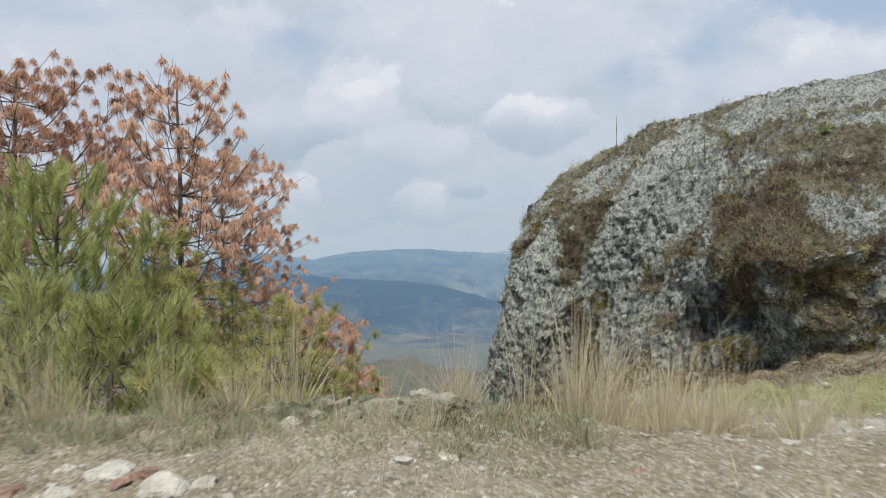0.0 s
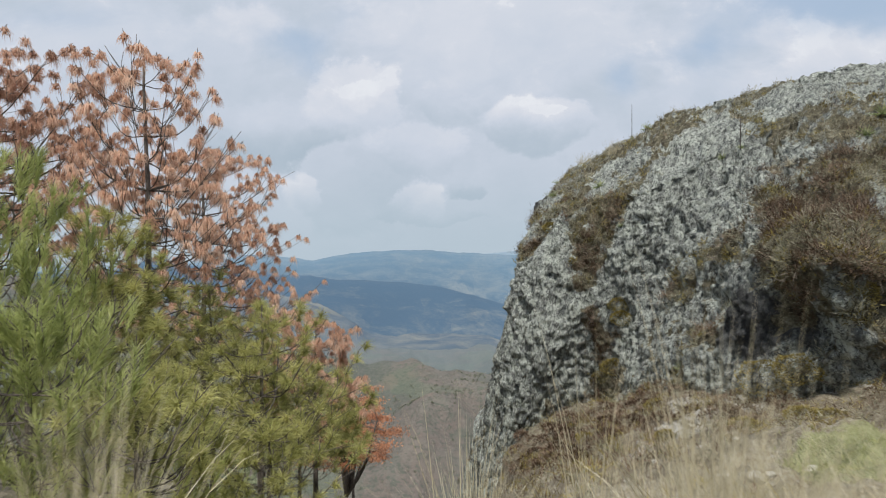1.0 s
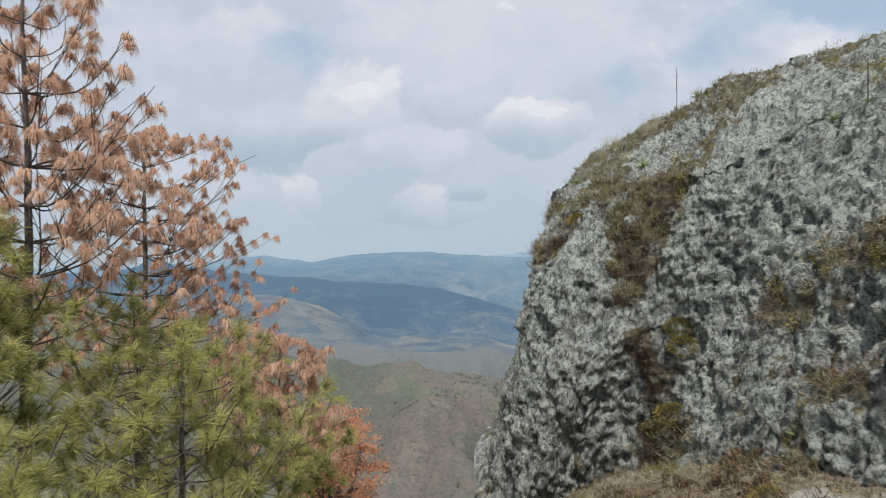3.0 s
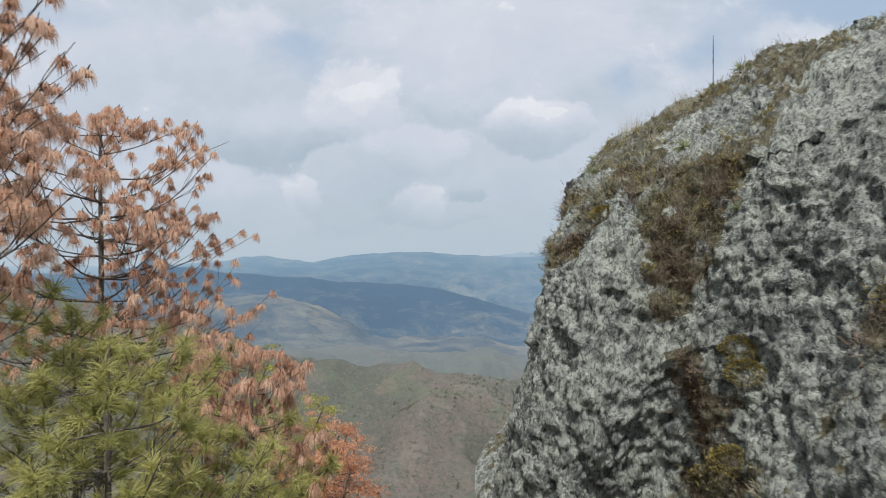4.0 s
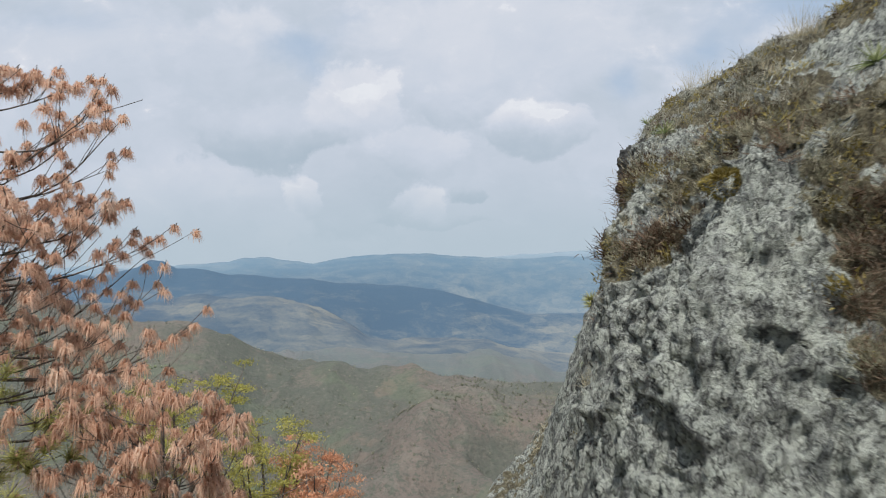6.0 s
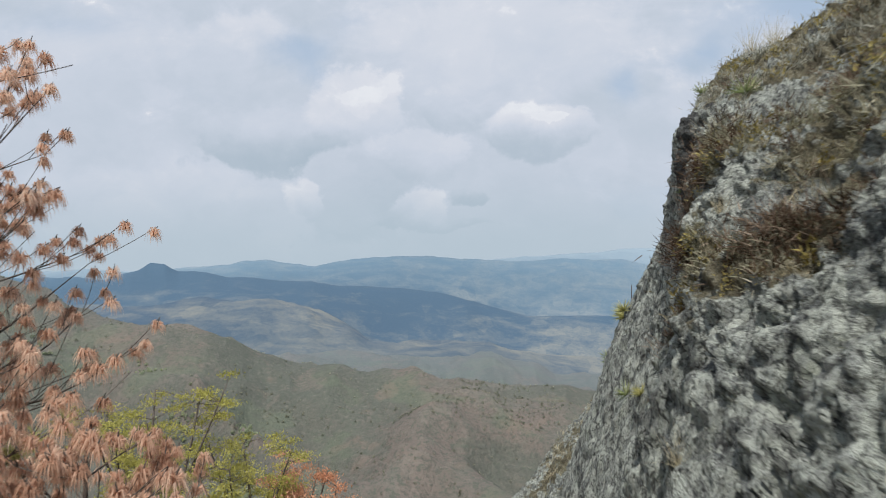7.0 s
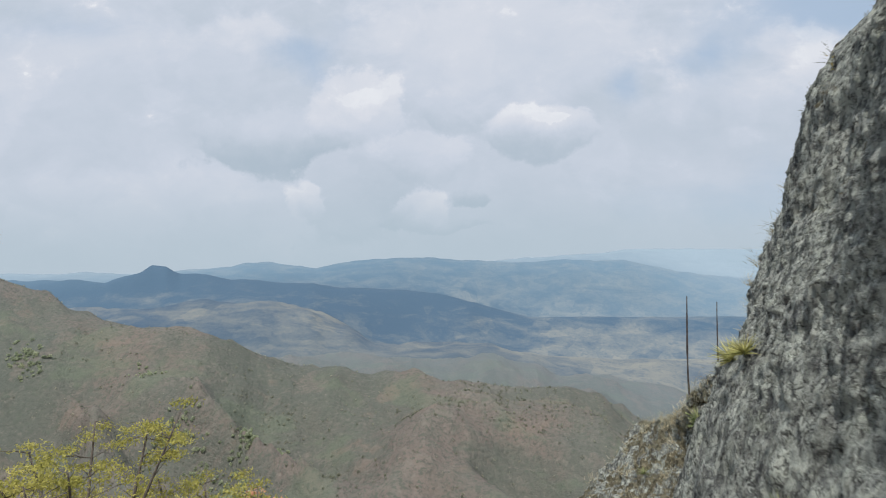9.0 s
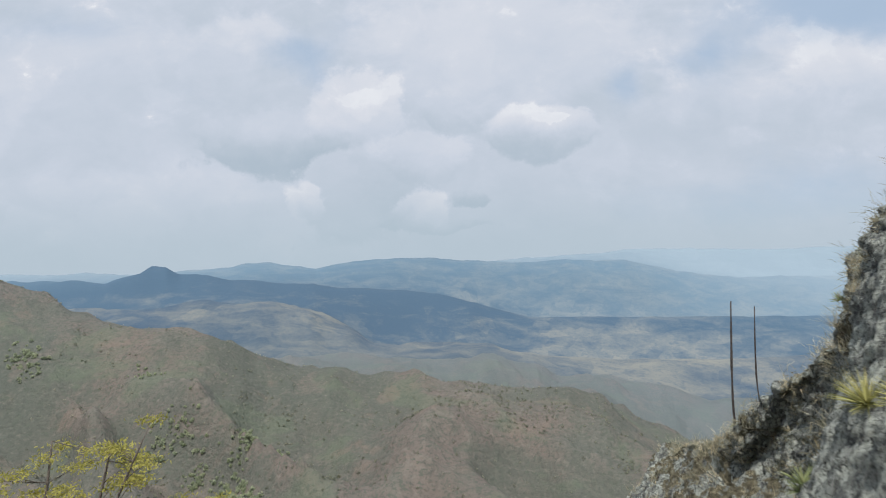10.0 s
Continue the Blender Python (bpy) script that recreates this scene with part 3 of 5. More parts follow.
def make_ground():
    front = np.radians(np.linspace(-48, 48, 430))
    rear = np.radians(np.linspace(48, 312, 130))[1:-1]
    th = np.concatenate([front, rear])
    rho = np.exp(np.linspace(math.log(0.3), math.log(4880), 370))
    R, T = np.meshgrid(rho, th, indexing="ij")
    ux = np.where(np.abs(T) < math.pi / 2, np.tan(np.clip(T, -0.98, 0.98)), np.where(T < math.pi, 1.5, -1.5))
    c = np.maximum(np.cos(T), 0.5)
    Y = R * c
    knots = [30.0, 150.0, 330.0]
    lines = [np.full(len(th), -0.45), np.full(len(th), -0.62), None]
    uu = ux[0]
    crest = np.interp(uu, *np.array(NEAR_HILL).T)
    lines[2] = np.minimum(-0.47, crest - 0.1)
    for k, (d, line, dip) in enumerate(RIDGES):
        v = np.interp(uu, *np.array(line).T)
        if k:
            knots.append(math.sqrt(knots[-1] * d))
            lines.append(np.minimum(lines[-1], v) - dip)
        knots.append(d)
        lines.append(v)
    knots.append(4400.0)
    lines.append(lines[-1] - 0.01)
    table = np.stack(lines, 0)
    lk, ly = np.log(np.array(knots)), np.log(np.maximum(Y, knots[0]))
    i = np.clip(np.searchsorted(lk, ly) - 1, 0, len(lk) - 2)
    w = (ly - lk[i]) / (lk[i + 1] - lk[i])
    w = np.clip(w, 0, 1)
    w = 0.5 * w + 0.5 * w * w * (3 - 2 * w)
    cols = np.arange(len(th))[None, :] + 0 * i
    v = table[i, cols] * (1 - w) + table[i + 1, cols] * w
    X, YY = R * np.sin(T), R * np.cos(T) + 0.0
    p = np.stack([X.ravel(), YY.ravel(), 0 * X.ravel()], 1)
    spur = ridged(p * np.array([1 / 150, 1 / 230, 1]), 4, 0.5, seed=21).reshape(R.shape)
    gully = ridged(np.stack([0.6 * p[:, 0] + 0.8 * p[:, 1], 0.8 * p[:, 0] - 0.6 * p[:, 1], p[:, 2]], 1) * np.array([1 / 75, 1 / 190, 1]), 3, 0.45, seed=31).reshape(R.shape)
    broad = ridged(p / 430.0, 5, 0.5, seed=25).reshape(R.shape)
    out = smooth(850, 1400, Y)
    spur, gully = spur * (1 - out) + broad * out, gully * (1 - out) + (0.4 * broad + 0.372) * out
    rough = np.clip(Y, 0, 1500) * 0.02 * (1 - 0.75 * smooth(0.08, 0.2, ux) * smooth(1250, 1500, Y) * smooth(3300, 2700, Y))
    far_z = 1.5 + v * Y + smooth(120, 300, R) * ((spur - 0.62) * rough * (2.4 + 2.6 * np.exp(-((Y - 420) / 110) ** 2)) + (gully - 0.62) * rough * np.where(Y < 900, 1.3 + 6.0 * np.exp(-((Y - 420) / 110) ** 2), 1.6)) * np.where(Y > 2000, 0.5, 1)
    far_z = far_z + smooth(150, 300, R) * smooth(1000, 700, Y) * (7.0 * (ridged(p / 60.0, 3, 0.55, seed=27).reshape(R.shape) - 0.62) + 3.0 * (fbm(p / 22.0, 2, seed=28).reshape(R.shape) - 0.5))
    near_z = ledge(X.ravel(), YY.ravel()).reshape(R.shape)
    near_z = near_z - 0.004 * np.maximum(YY - 16, 0) ** 2
    k = smooth(26, 80, np.where(np.abs(T) < 1.2, R, R * 0.25))
    rear_w = smooth(0.95, 1.6, np.abs(np.where(T > math.pi, T - 2 * math.pi, T)))
    hill_z = 0.06 * np.maximum(R - 20, 0) ** 0.9 * 0.2 + 6 * (fbm(p / 60, 4, seed=4).reshape(R.shape) - 0.5) * smooth(20, 120, R)
    Z = near_z * (1 - k) + far_z * k
    Z = Z * (1 - rear_w * smooth(12, 40, R)) + hill_z * rear_w * smooth(12, 40, R)
    verts = np.stack([X, YY, Z], -1).reshape(-1, 3)
    nr, nc = R.shape
    f = grid_faces(nr, nc)
    a = np.arange(nr - 1) * nc
    verts[:nc, 2] = verts[:nc, 2].mean()
    wrap = np.stack([a + nc - 1, a, a + nc, a + 2 * nc - 1], 1)
    faces = np.concatenate([f, wrap])[:, ::-1]
    r_f = R.ravel()[faces].mean(1)
    faces = faces.tolist() + [list(range(nc))]
    r_f = np.append(r_f, 0.1)
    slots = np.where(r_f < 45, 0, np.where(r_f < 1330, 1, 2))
    turf = 1.1 * np.exp(-((p[:, 0] - 3.1) / 1.3) ** 4 - ((p[:, 1] - 0.25 * p[:, 0] - 3.75) / 0.75) ** 4)
    gravel = np.exp(-((p[:, 0] - 2.1) / 0.7) ** 2 - ((p[:, 1] - 2.75) / 0.35) ** 2)
    u = ux.ravel()
    # pale fields, plus a painted sunlit hill and cloud shadow on the ridges
    field_light = 0.33 + 0.42 * np.exp(-((u - 0.3) / 0.25) ** 2 - ((Y.ravel() - 1850) / 550) ** 2) + 0.33 * np.exp(-((u + 0.22) / 0.13) ** 2 - ((Y.ravel() - 1700) / 260) ** 2) + 0.3 * np.exp(-((u - 0.4) / 0.35) ** 2 - ((Y.ravel() - 2750) / 330) ** 2) + 0.12 * smooth(3000, 3600, Y.ravel()) - 0.16 * np.exp(-((Y.ravel() - 2350) / 330) ** 2) * smooth(0.25, -0.05, u) - 0.28 * np.exp(-((Y.ravel() - 2460) / 130) ** 2)
    field_light = field_light - 0.2 * np.exp(-((Y.ravel() - 1150) / 170) ** 2)
    # relief_shade: high in gullies, drives the hill's painted shading
    me = mesh_of("ground", verts, faces, [SOIL, HILL, FAR], [("turf", turf), ("gravel", gravel), ("peat", 0.62 * smooth(4.6, 5.8, p[:, 1]) * smooth(14, 11, p[:, 1]) * smooth(0.2, 1.2, p[:, 0])), ("slab", np.clip(sum(np.exp(-((p[:, 0] - x) / r) ** 2 - ((p[:, 1] - y) / r) ** 2) for x, y, r in SLAB), 0, 0.75)), ("field_light", field_light), ("relief_shade", np.clip(1.25 - 1.25 * gully.ravel(), 0, 1))], True, slots)
    tagged(new("ground", me), "dry stony hilltop ledge falling to a wooded gorge and hazy blue ridges", "ground", kind="structure")
    return verts, Z, R, T


GROUND_V, GROUND_Z, GROUND_R, GROUND_T = make_ground()


# ---- the crag ----
FOOT = [(12, 5.5, -0.4), (7, 7.31, -0.39), (4.81, 7.44, -0.46), (3.66, 7.44, -0.9), (2.62, 8.46, -1.0), (2.29, 9.97, -1.5), (2.09, 11.07, -1.93), (0.77, 11.1, -2.98),
        (0.35, 12.35, -3.89), (0.26, 13.98, -4.14), (0.49, 15.79, -4.85), (0.87, 17.59, -5.2), (1.09, 19.18, -5.58), (1.16, 21.99, -4.45), (2.59, 26.36, -5.33), (5.73, 30.05, -9.93)]
SHOULDER = [(12, 6.1, 2), (7.01, 6.99, 1.77), (4.64, 6.7, 1.47), (3.72, 6.44, 1.4), (3.37, 8.75, 1.39), (3.08, 10.08, 0.84), (2.38, 10.71, 0.56), (1.34, 11.25, -0.1),
            (1.37, 12.27, 0.79), (1.94, 14.01, 1.41), (2.36, 15.53, 0.69), (2.42, 17.82, 0.33), (2.69, 18.73, -0.41), (4.32, 21.25, -1.15), (4.5, 25.85, -2.19), (5.7, 28.26, -3.89)]
BROW = [(12.01, 9, 4.17), (6.97, 8.92, 3.58), (5.02, 8.72, 2.95), (4.61, 9.22, 2.5), (4.65, 9.85, 3.27), (3.27, 10.46, 2.55), (2.84, 11.37, 2.47), (1.93, 11.94, 2.17),
        (2.12, 12.8, 2.18), (2.18, 14.35, 2.55), (2.61, 15.92, 2.64), (3.31, 17.3, 2.06), (3.36, 18.59, 1.56), (4.7, 20.88, 1.28), (4.68, 23.46, -1.84), (8.16, 27.05, -1.93)]
CREST = [(13.09, 14.98, 6.6), (9.01, 14.16, 5.41), (7.52, 13.11, 5.03), (6.84, 13.79, 4.92), (6.18, 14.22, 4.63), (5.63, 14.62, 4.79), (5.28, 15.1, 4.56), (4.94, 15.45, 4.23),
         (4.68, 16.02, 4.32), (4.52, 16.61, 3.96), (4.4, 17.22, 4.04), (4.14, 17.9, 3.84), (4.35, 19, 3.29), (6.43, 20.57, 1.79), (7.99, 23.95, 0.02), (11, 26, -1.6)]


# patches on the crag: centre, radius, weight
HEATH_LOW = [(2.52, 11.15, 1.32, 0.47, 0.8), (3.02, 11.24, 2.31, 0.52, 0.8), (2.47, 12.81, 2.6, 0.54, 0.7), (2.44, 10.82, 0.18, 0.31, 0.6), (2.48, 10.58, -0.56, 0.45, 0.6), (3.25, 9.25, 0.87, 0.27, 0.5), (3.55, 8.7, 1.42, 0.4, 0.8), (3.6, 7.46, 1.5, 0.5, 0.9),
             (4.12, 6.92, 1.66, 0.55, 0.9), (4.68, 6.97, 0.88, 0.52, 0.7), (3.64, 7.43, 0.94, 0.37, 0.7), (4.65, 8.45, 2.42, 0.42, 0.6), (3.16, 8.41, 0.51, 0.32, 0.6), (5.54, 8.08, 2.58, 0.47, 0.5), (2.98, 8.68, -0.1, 0.36, 0.6)]
HEATH_FACE = [(2.78, 11.47, 2.22, 0.29, 0.9), (2.44, 11.51, 1.9, 0.23, 0.8), (2.35, 11.39, 1.5, 0.24, 0.8), (2.36, 11.21, 1.2, 0.28, 0.9), (2.49, 11.05, 0.92, 0.23, 0.8), (2.33, 10.84, 0.49, 0.17, 0.7), (2.4, 10.87, 0.01, 0.18, 0.6), (3.03, 11.25, 2.33, 0.21, 0.6),
              (2.36, 11.96, 2.24, 0.2, 0.5), (2.77, 11.31, 1.87, 0.24, 0.8), (2.24, 11.05, 0.9, 0.15, 0.7), (1.7, 11.19, 0.67, 0.12, 0.8), (2.57, 14.39, 2.78, 0.34, 0.4)]
HEATH_FAR = [(2.06, 13.49, 2.18, 0.2, 0.6), (1.68, 12.54, 1.48, 0.2, 0.8), (2.84, 14.01, 2.84, 0.4, 0.7), (2.11, 12.58, 2.04, 0.25, 0.7), (1.35, 12.68, 0.55, 0.2, 0.6), (2.57, 15.9, 1.74, 0.2, 0.5), (1.63, 13.09, 1.41, 0.2, 0.5), (4.32, 20.57, 1.11, 0.25, 0.5),
             (4.15, 20.19, 0.67, 0.3, 0.6)]
BARE_LOW = [(3.84, 10.12, 2.52, 0.51, -0.9), (4.49, 9.85, 3.16, 0.46, -0.9), (1.69, 11.2, 0.92, 0.52, -0.9), (3.01, 10.38, 1.32, 0.33, -0.8), (2.99, 10.15, 0.63, 0.3, -0.8), (1.26, 11.45, -0.45, 0.58, -0.7), (1.83, 10.97, -0.18, 0.37, -0.7), (6.34, 11.27, 4.3, 0.6, -0.8),
            (8.35, 12.65, 4.98, 0.8, -0.8), (3.37, 7.79, 0.79, 0.23, -0.5), (4.1, 6.98, 0.59, 0.14, -0.5), (3.45, 10.01, 1.75, 0.3, -0.6)]
BARE_FACE = [(1.74, 11.35, 1.24, 0.3, -0.9), (2.89, 10.52, 1.28, 0.27, -0.9), (3.1, 11.08, 2.29, 0.17, -0.5), (1.95, 11.08, 0.14, 0.4, -0.8), (2.75, 10.64, 0.67, 0.24, -0.5), (3.05, 10.39, 0.86, 0.35, -0.8), (3.39, 12.67, 3.18, 0.3, -0.6), (2.46, 11.64, 2.15, 0.12, -0.6),
             (1.66, 11.34, 1.14, 0.3, -1.0), (2.06, 11.12, 0.64, 0.26, -0.9), (1.81, 13.02, 1.83, 0.2, -0.6), (1.36, 11.84, 0.52, 0.3, -0.6)]
BARE_FAR = [(1.48, 11.74, 1.15, 0.35, -0.9), (1.59, 12.94, 0.92, 0.2, -0.5), (1.84, 13.2, 1.87, 0.15, -0.5), (2.55, 16.47, 1.05, 0.7, -1.0), (2.7, 16.44, 2.33, 0.4, -0.8), (2.24, 16.85, 0.28, 0.4, -0.6), (2.4, 17.17, 0.43, 0.3, -0.7), (2.33, 15.56, 0.68, 0.4, -0.7)]
HEATH_BROW = [(4.94, 13.1, 4.27, 0.35, 0.6), (6.16, 12.92, 4.56, 0.4, 0.7), (4.74, 9.7, 3.19, 0.3, 0.6), (4.05, 12.05, 3.58, 0.35, 0.6), (3.74, 13.16, 3.54, 0.3, 0.5), (3.2, 13.87, 3.26, 0.3, 0.6)]
BARE_BROW = [(4.3, 10.32, 3.23, 0.4, -0.9), (4.41, 9.99, 3.19, 0.35, -0.9), (4.37, 9.58, 2.97, 0.3, -0.8), (4.49, 11.26, 3.59, 0.4, -0.9), (4.09, 11.16, 3.22, 0.35, -0.8), (3.23, 12.57, 3.1, 0.35, -0.7), (3.47, 11.91, 3.12, 0.3, -0.7), (5.62, 11.04, 3.89, 0.4, -0.8), (5.97, 11.14, 4.07, 0.5, -0.9), (6.07, 12.12, 4.34, 0.35, -0.7), (6.8, 12.2, 4.7, 0.5, -0.8), (7.6, 12.4, 4.9, 0.6, -0.8), (8.6, 13.0, 5.2, 0.7, -0.7)]
# shaded hollow, clefts and far wall, darkened in the rock's colour
PAINTED_SHADE = [(3.34, 9.19, 1.23, 0.22, 0.6), (3.19, 9.47, 0.9, 0.2, 0.6), (2.9, 9.65, 0.02, 0.25, 0.6), (2.72, 10.3, -0.56, 0.25, 0.55), (2.45, 10.88, -0.27, 0.2, 0.5), (3.41, 7.75, 0.5, 0.35, 0.6), (3.34, 8.02, 0.84, 0.4, 0.8), (3.61, 7.5, 0.74, 0.45, 0.9), (3.92, 7.15, 0.67, 0.4, 0.8), (4.53, 7.03, 0.7, 0.4, 0.6), (2.14, 14.59, 2.03, 0.45, 0.9), (2.27, 14.68, 1.58, 0.4, 0.9), (2.23, 14.81, 2.47, 0.4, 0.8), (2.05, 14.4, 1.01, 0.4, 0.7),
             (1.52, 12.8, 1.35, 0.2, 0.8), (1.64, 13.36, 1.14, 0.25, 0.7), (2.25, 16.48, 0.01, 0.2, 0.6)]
MOSSY = [(2.86, 10.6, 0.61, 0.15), (2.85, 10.48, 0.41, 0.15), (3.47, 7.45, 0.13, 0.24), (3.74, 7.27, 0.29, 0.2), (4.74, 7.0, 1.21, 0.22), (4.89, 7.19, 0.27, 0.22), (2.73, 10.47, -0.36, 0.16), (4.06, 6.93, 1.09, 0.15), (2.0, 11.91, 1.89, 0.12), (5.5, 6.9, 0.4, 0.18)]


def patches(p, *lists):
    """Sum of soft round patches at the rows of p."""
    r = 0
    for cx, cy, cz, rad, w in itertools.chain(*lists):
        r = r + w * np.exp(-((p[:, 0] - cx) ** 2 + (p[:, 1] - cy) ** 2 + (p[:, 2] - cz) ** 2) / rad ** 2)
    return r


def make_crag():
    ns = 1020
    rings = [np.array(r, float) for r in (FOOT, SHOULDER, BROW, CREST)]
    rings.append(rings[3] + np.array([9.0, 5.0, -1.2]))
    # stations sampled evenly along the shoulder line
    fine = spline(rings[1], 2000)
    run = np.concatenate([[0], np.cumsum(np.linalg.norm(np.diff(fine, axis=0), axis=1))])
    dens = 0.35 + smooth(4.5, 7.5, run) * smooth(36, 28, run)
    cum = np.concatenate([[0], np.cumsum(dens[1:] * np.diff(run))])
    wt = np.interp(np.linspace(0, cum[-1], ns), cum, run)
    s = np.interp(wt, run, np.linspace(0, 1, 2000))
    cage = []
    for r in rings:
        dense = spline(r, 4000)
        cage.append(dense[np.clip((s * 3999).astype(int), 0, 3999)])
    cage = np.stack(cage, 0)                                    # ring, station, xyz
    vv = np.concatenate([np.linspace(0, 2, 205), np.linspace(2, 3, 84)[1:], np.linspace(3, 4, 20)[1:]])
    nv = len(vv)
    line = np.arange(4001) / 1000.0
    k0 = np.minimum(line.astype(int), 3)
    w0 = (line - k0)[:, None, None]
    dense = 0.45 * spline(cage, 4001) + 0.55 * (cage[k0] * (1 - w0) + cage[k0 + 1] * w0)
    P = dense[np.clip((vv / 4 * 4000).astype(int), 0, 4000)]     # v, station, xyz
    du, dv = np.gradient(P, axis=1), np.gradient(P, axis=0)
    nrm = np.cross(du, dv)
    nrm /= np.linalg.norm(nrm, axis=-1, keepdims=True) + 1e-9
    if nrm[..., 0].mean() > 0:
        nrm = -nrm
    p, n = P.reshape(-1, 3), nrm.reshape(-1, 3)
    steep = 1 - smooth(0.35, 0.8, n[:, 2])
    tall = np.array([1.0, 1.0, 0.55])
    warp = np.stack([fbm(p * 1.7, 3, seed=40 + i) for i in range(3)], 1) - 0.5
    pc = (p + 0.5 * warp) * tall
    c1, c2, rid = worley(pc * 1.1, seed=50)
    b1, b2, rid2 = worley((p + 0.18 * warp) * np.array([1.0, 1.0, 0.45]) * 3.4, seed=60)
    a1, a2, rid3 = worley((p + 0.1 * warp) * np.array([1.0, 1.0, 0.7]) * 9.0, seed=64)
    d = 0.42 * (fbm(p * np.array([0.6, 0.6, 0.4]), 4, seed=11) - 0.5) - 0.08
    d += steep * 0.08 * (rid - 0.5) + (0.03 + 0.035 * steep) * (rid2 - 0.5) + 0.03 * (rid3 - 0.5)
    d += 0.05 * (0.45 - b1) + 0.07 * (0.45 - a1)
    d += 0.24 * (ridged((p + 0.25 * warp) * np.array([2.1, 2.1, 0.5]), 5, 0.6, seed=70) - 0.62)
    d += 0.17 * (fbm(p * np.array([8, 8, 5]), 4, 0.75, seed=80) - 0.5) + 0.09 * (ridged(p * np.array([9, 9, 6]), 3, 0.6, seed=84) - 0.62)
    calm = 1 - 0.5 * smooth(14.2, 15.6, p[:, 1]) * smooth(19.5, 18.5, p[:, 1])          # the far wall is smoother, fluted
    d = d * calm + 0.10 * (1 - calm) * (ridged((p + 0.2 * warp) * np.array([3.2, 3.2, 0.35]), 4, 0.6, seed=73) - 0.62)
    d *= np.repeat(np.clip(vv / 0.15, 0, 1) * (1 - 0.75 * smooth(2.85, 3.1, vv)), ns)
    # hollow under the near brow
    hol = np.exp(-((p[:, 0] - 5.0) / 1.8) ** 4 - ((p[:, 1] - 7.6) / 1.5) ** 2 - ((p[:, 2] - 0.8) / 0.5) ** 2)
    q = p + n * (d - 0.55 * hol * smooth(0.25, 0.65, fbm(p * 1.4, 3, seed=47)))[:, None]
    G = q.reshape(nv, ns, 3)
    du, dv = np.gradient(G, axis=1), np.gradient(G, axis=0)
    m = np.cross(du, dv)
    m /= np.linalg.norm(m, axis=-1, keepdims=True) + 1e-9
    if (m * nrm).sum() < 0:
        m = -m
    m = m.reshape(-1, 3)
    # soil and heath settle on gentle ground and in patches of the face
    patch = fbm(p * np.array([0.75, 0.75, 0.9]) + 5, 4, 0.55, seed=90)
    soil = 0.10 + 0.44 * smooth(0.42, 0.85, n[:, 2]) * smooth(0.40, 0.60, patch + 0.06) + 0.8 * (patch - 0.52) * smooth(-0.6, 1.0, p[:, 2]) + 1.1 * (fbm(p * np.array([2.1, 2.1, 1.5]) + 2, 4, 0.6, seed=92) - 0.5) + 0.2 * smooth(0.35, 0.8, m[:, 2])
    loose = p + 0.5 * (np.stack([fbm(p * 2.6, 4, 0.6, seed=140 + i) for i in range(3)], 1) - 0.5)
    soil += np.clip(patches(loose, HEATH_LOW, HEATH_FACE, HEATH_FAR, HEATH_BROW), 0, 1.1) + np.clip(patches(loose, BARE_LOW, BARE_FACE, BARE_FAR, BARE_BROW), -1.1, 0)
    soil += 1.0 * (fbm(p * np.array([5.5, 5.5, 4.5]) + 4, 3, 0.6, seed=98) - 0.5)
    black = np.clip(patches(loose, PAINTED_SHADE), 0, 1)
    soil -= 0.3 * smooth(14.0, 15.5, p[:, 1]) * smooth(3.1, 2.6, p[:, 0]) * smooth(2.5, 1.8, p[:, 2]) * smooth(-1.2, -0.4, p[:, 2])
    f = grid_faces(nv, ns)
    if np.dot(np.cross(q[f[:, 1]] - q[f[:, 0]], q[f[:, 2]] - q[f[:, 0]]).mean(0), m[f[:, 0]].mean(0)) < 0:
        f = f[:, ::-1]
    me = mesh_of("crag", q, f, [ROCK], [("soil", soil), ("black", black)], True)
    tagged(new("crag", me), "tall lichen-grey limestone crag with brown heath on its brow", "rock", kind="structure")
    return q, m, soil


CRAG_P, CRAG_N, CRAG_SOIL = make_crag()


def ground_at(x, y):
    return float(ledge(np.array([float(x)]), np.array([float(y)]))[0] - 0.004 * max(y - 16, 0) ** 2)


# ---- pines ----
STYLE = {"rust_needles": (0.85, 0.3, 6.5, 0.3), "brown_needles": (0.85, 0.3, 6.5, 0.35), "green_needles": (0.5, 0.2, 0.3, 1.9), "yellowing_needles": (0.95, 0.38, 1.0, 0.5)}


def tassel(heap, p, d, n, length, width, style, tone, rng):
    """One tuft at a shoot's tip. style: the needles' angle off the shoot, its spread, how far they bend over, and the length of shoot that bears them."""
    off, spread, sag, stem = STYLE[style]
    a = np.cross(d, [0.3, 0.9, 0.1])
    a /= np.linalg.norm(a)
    b = np.cross(d, a)
    th, ang = rng.normal(off, spread, n)[:, None], rng.uniform(0, 2 * math.pi, n)[:, None]
    way = d * np.cos(th) + (a * np.cos(ang) + b * np.sin(ang)) * np.sin(th)
    root = p - d * rng.uniform(0.0, stem, (n, 1)) * length
    blades(heap, root, way, length * rng.uniform(0.75, 1.1, n), width, sag * rng.uniform(0.7, 1.25, n), tone + rng.normal(0, 0.05, n), rng, 3 if sag > 3 else 2)


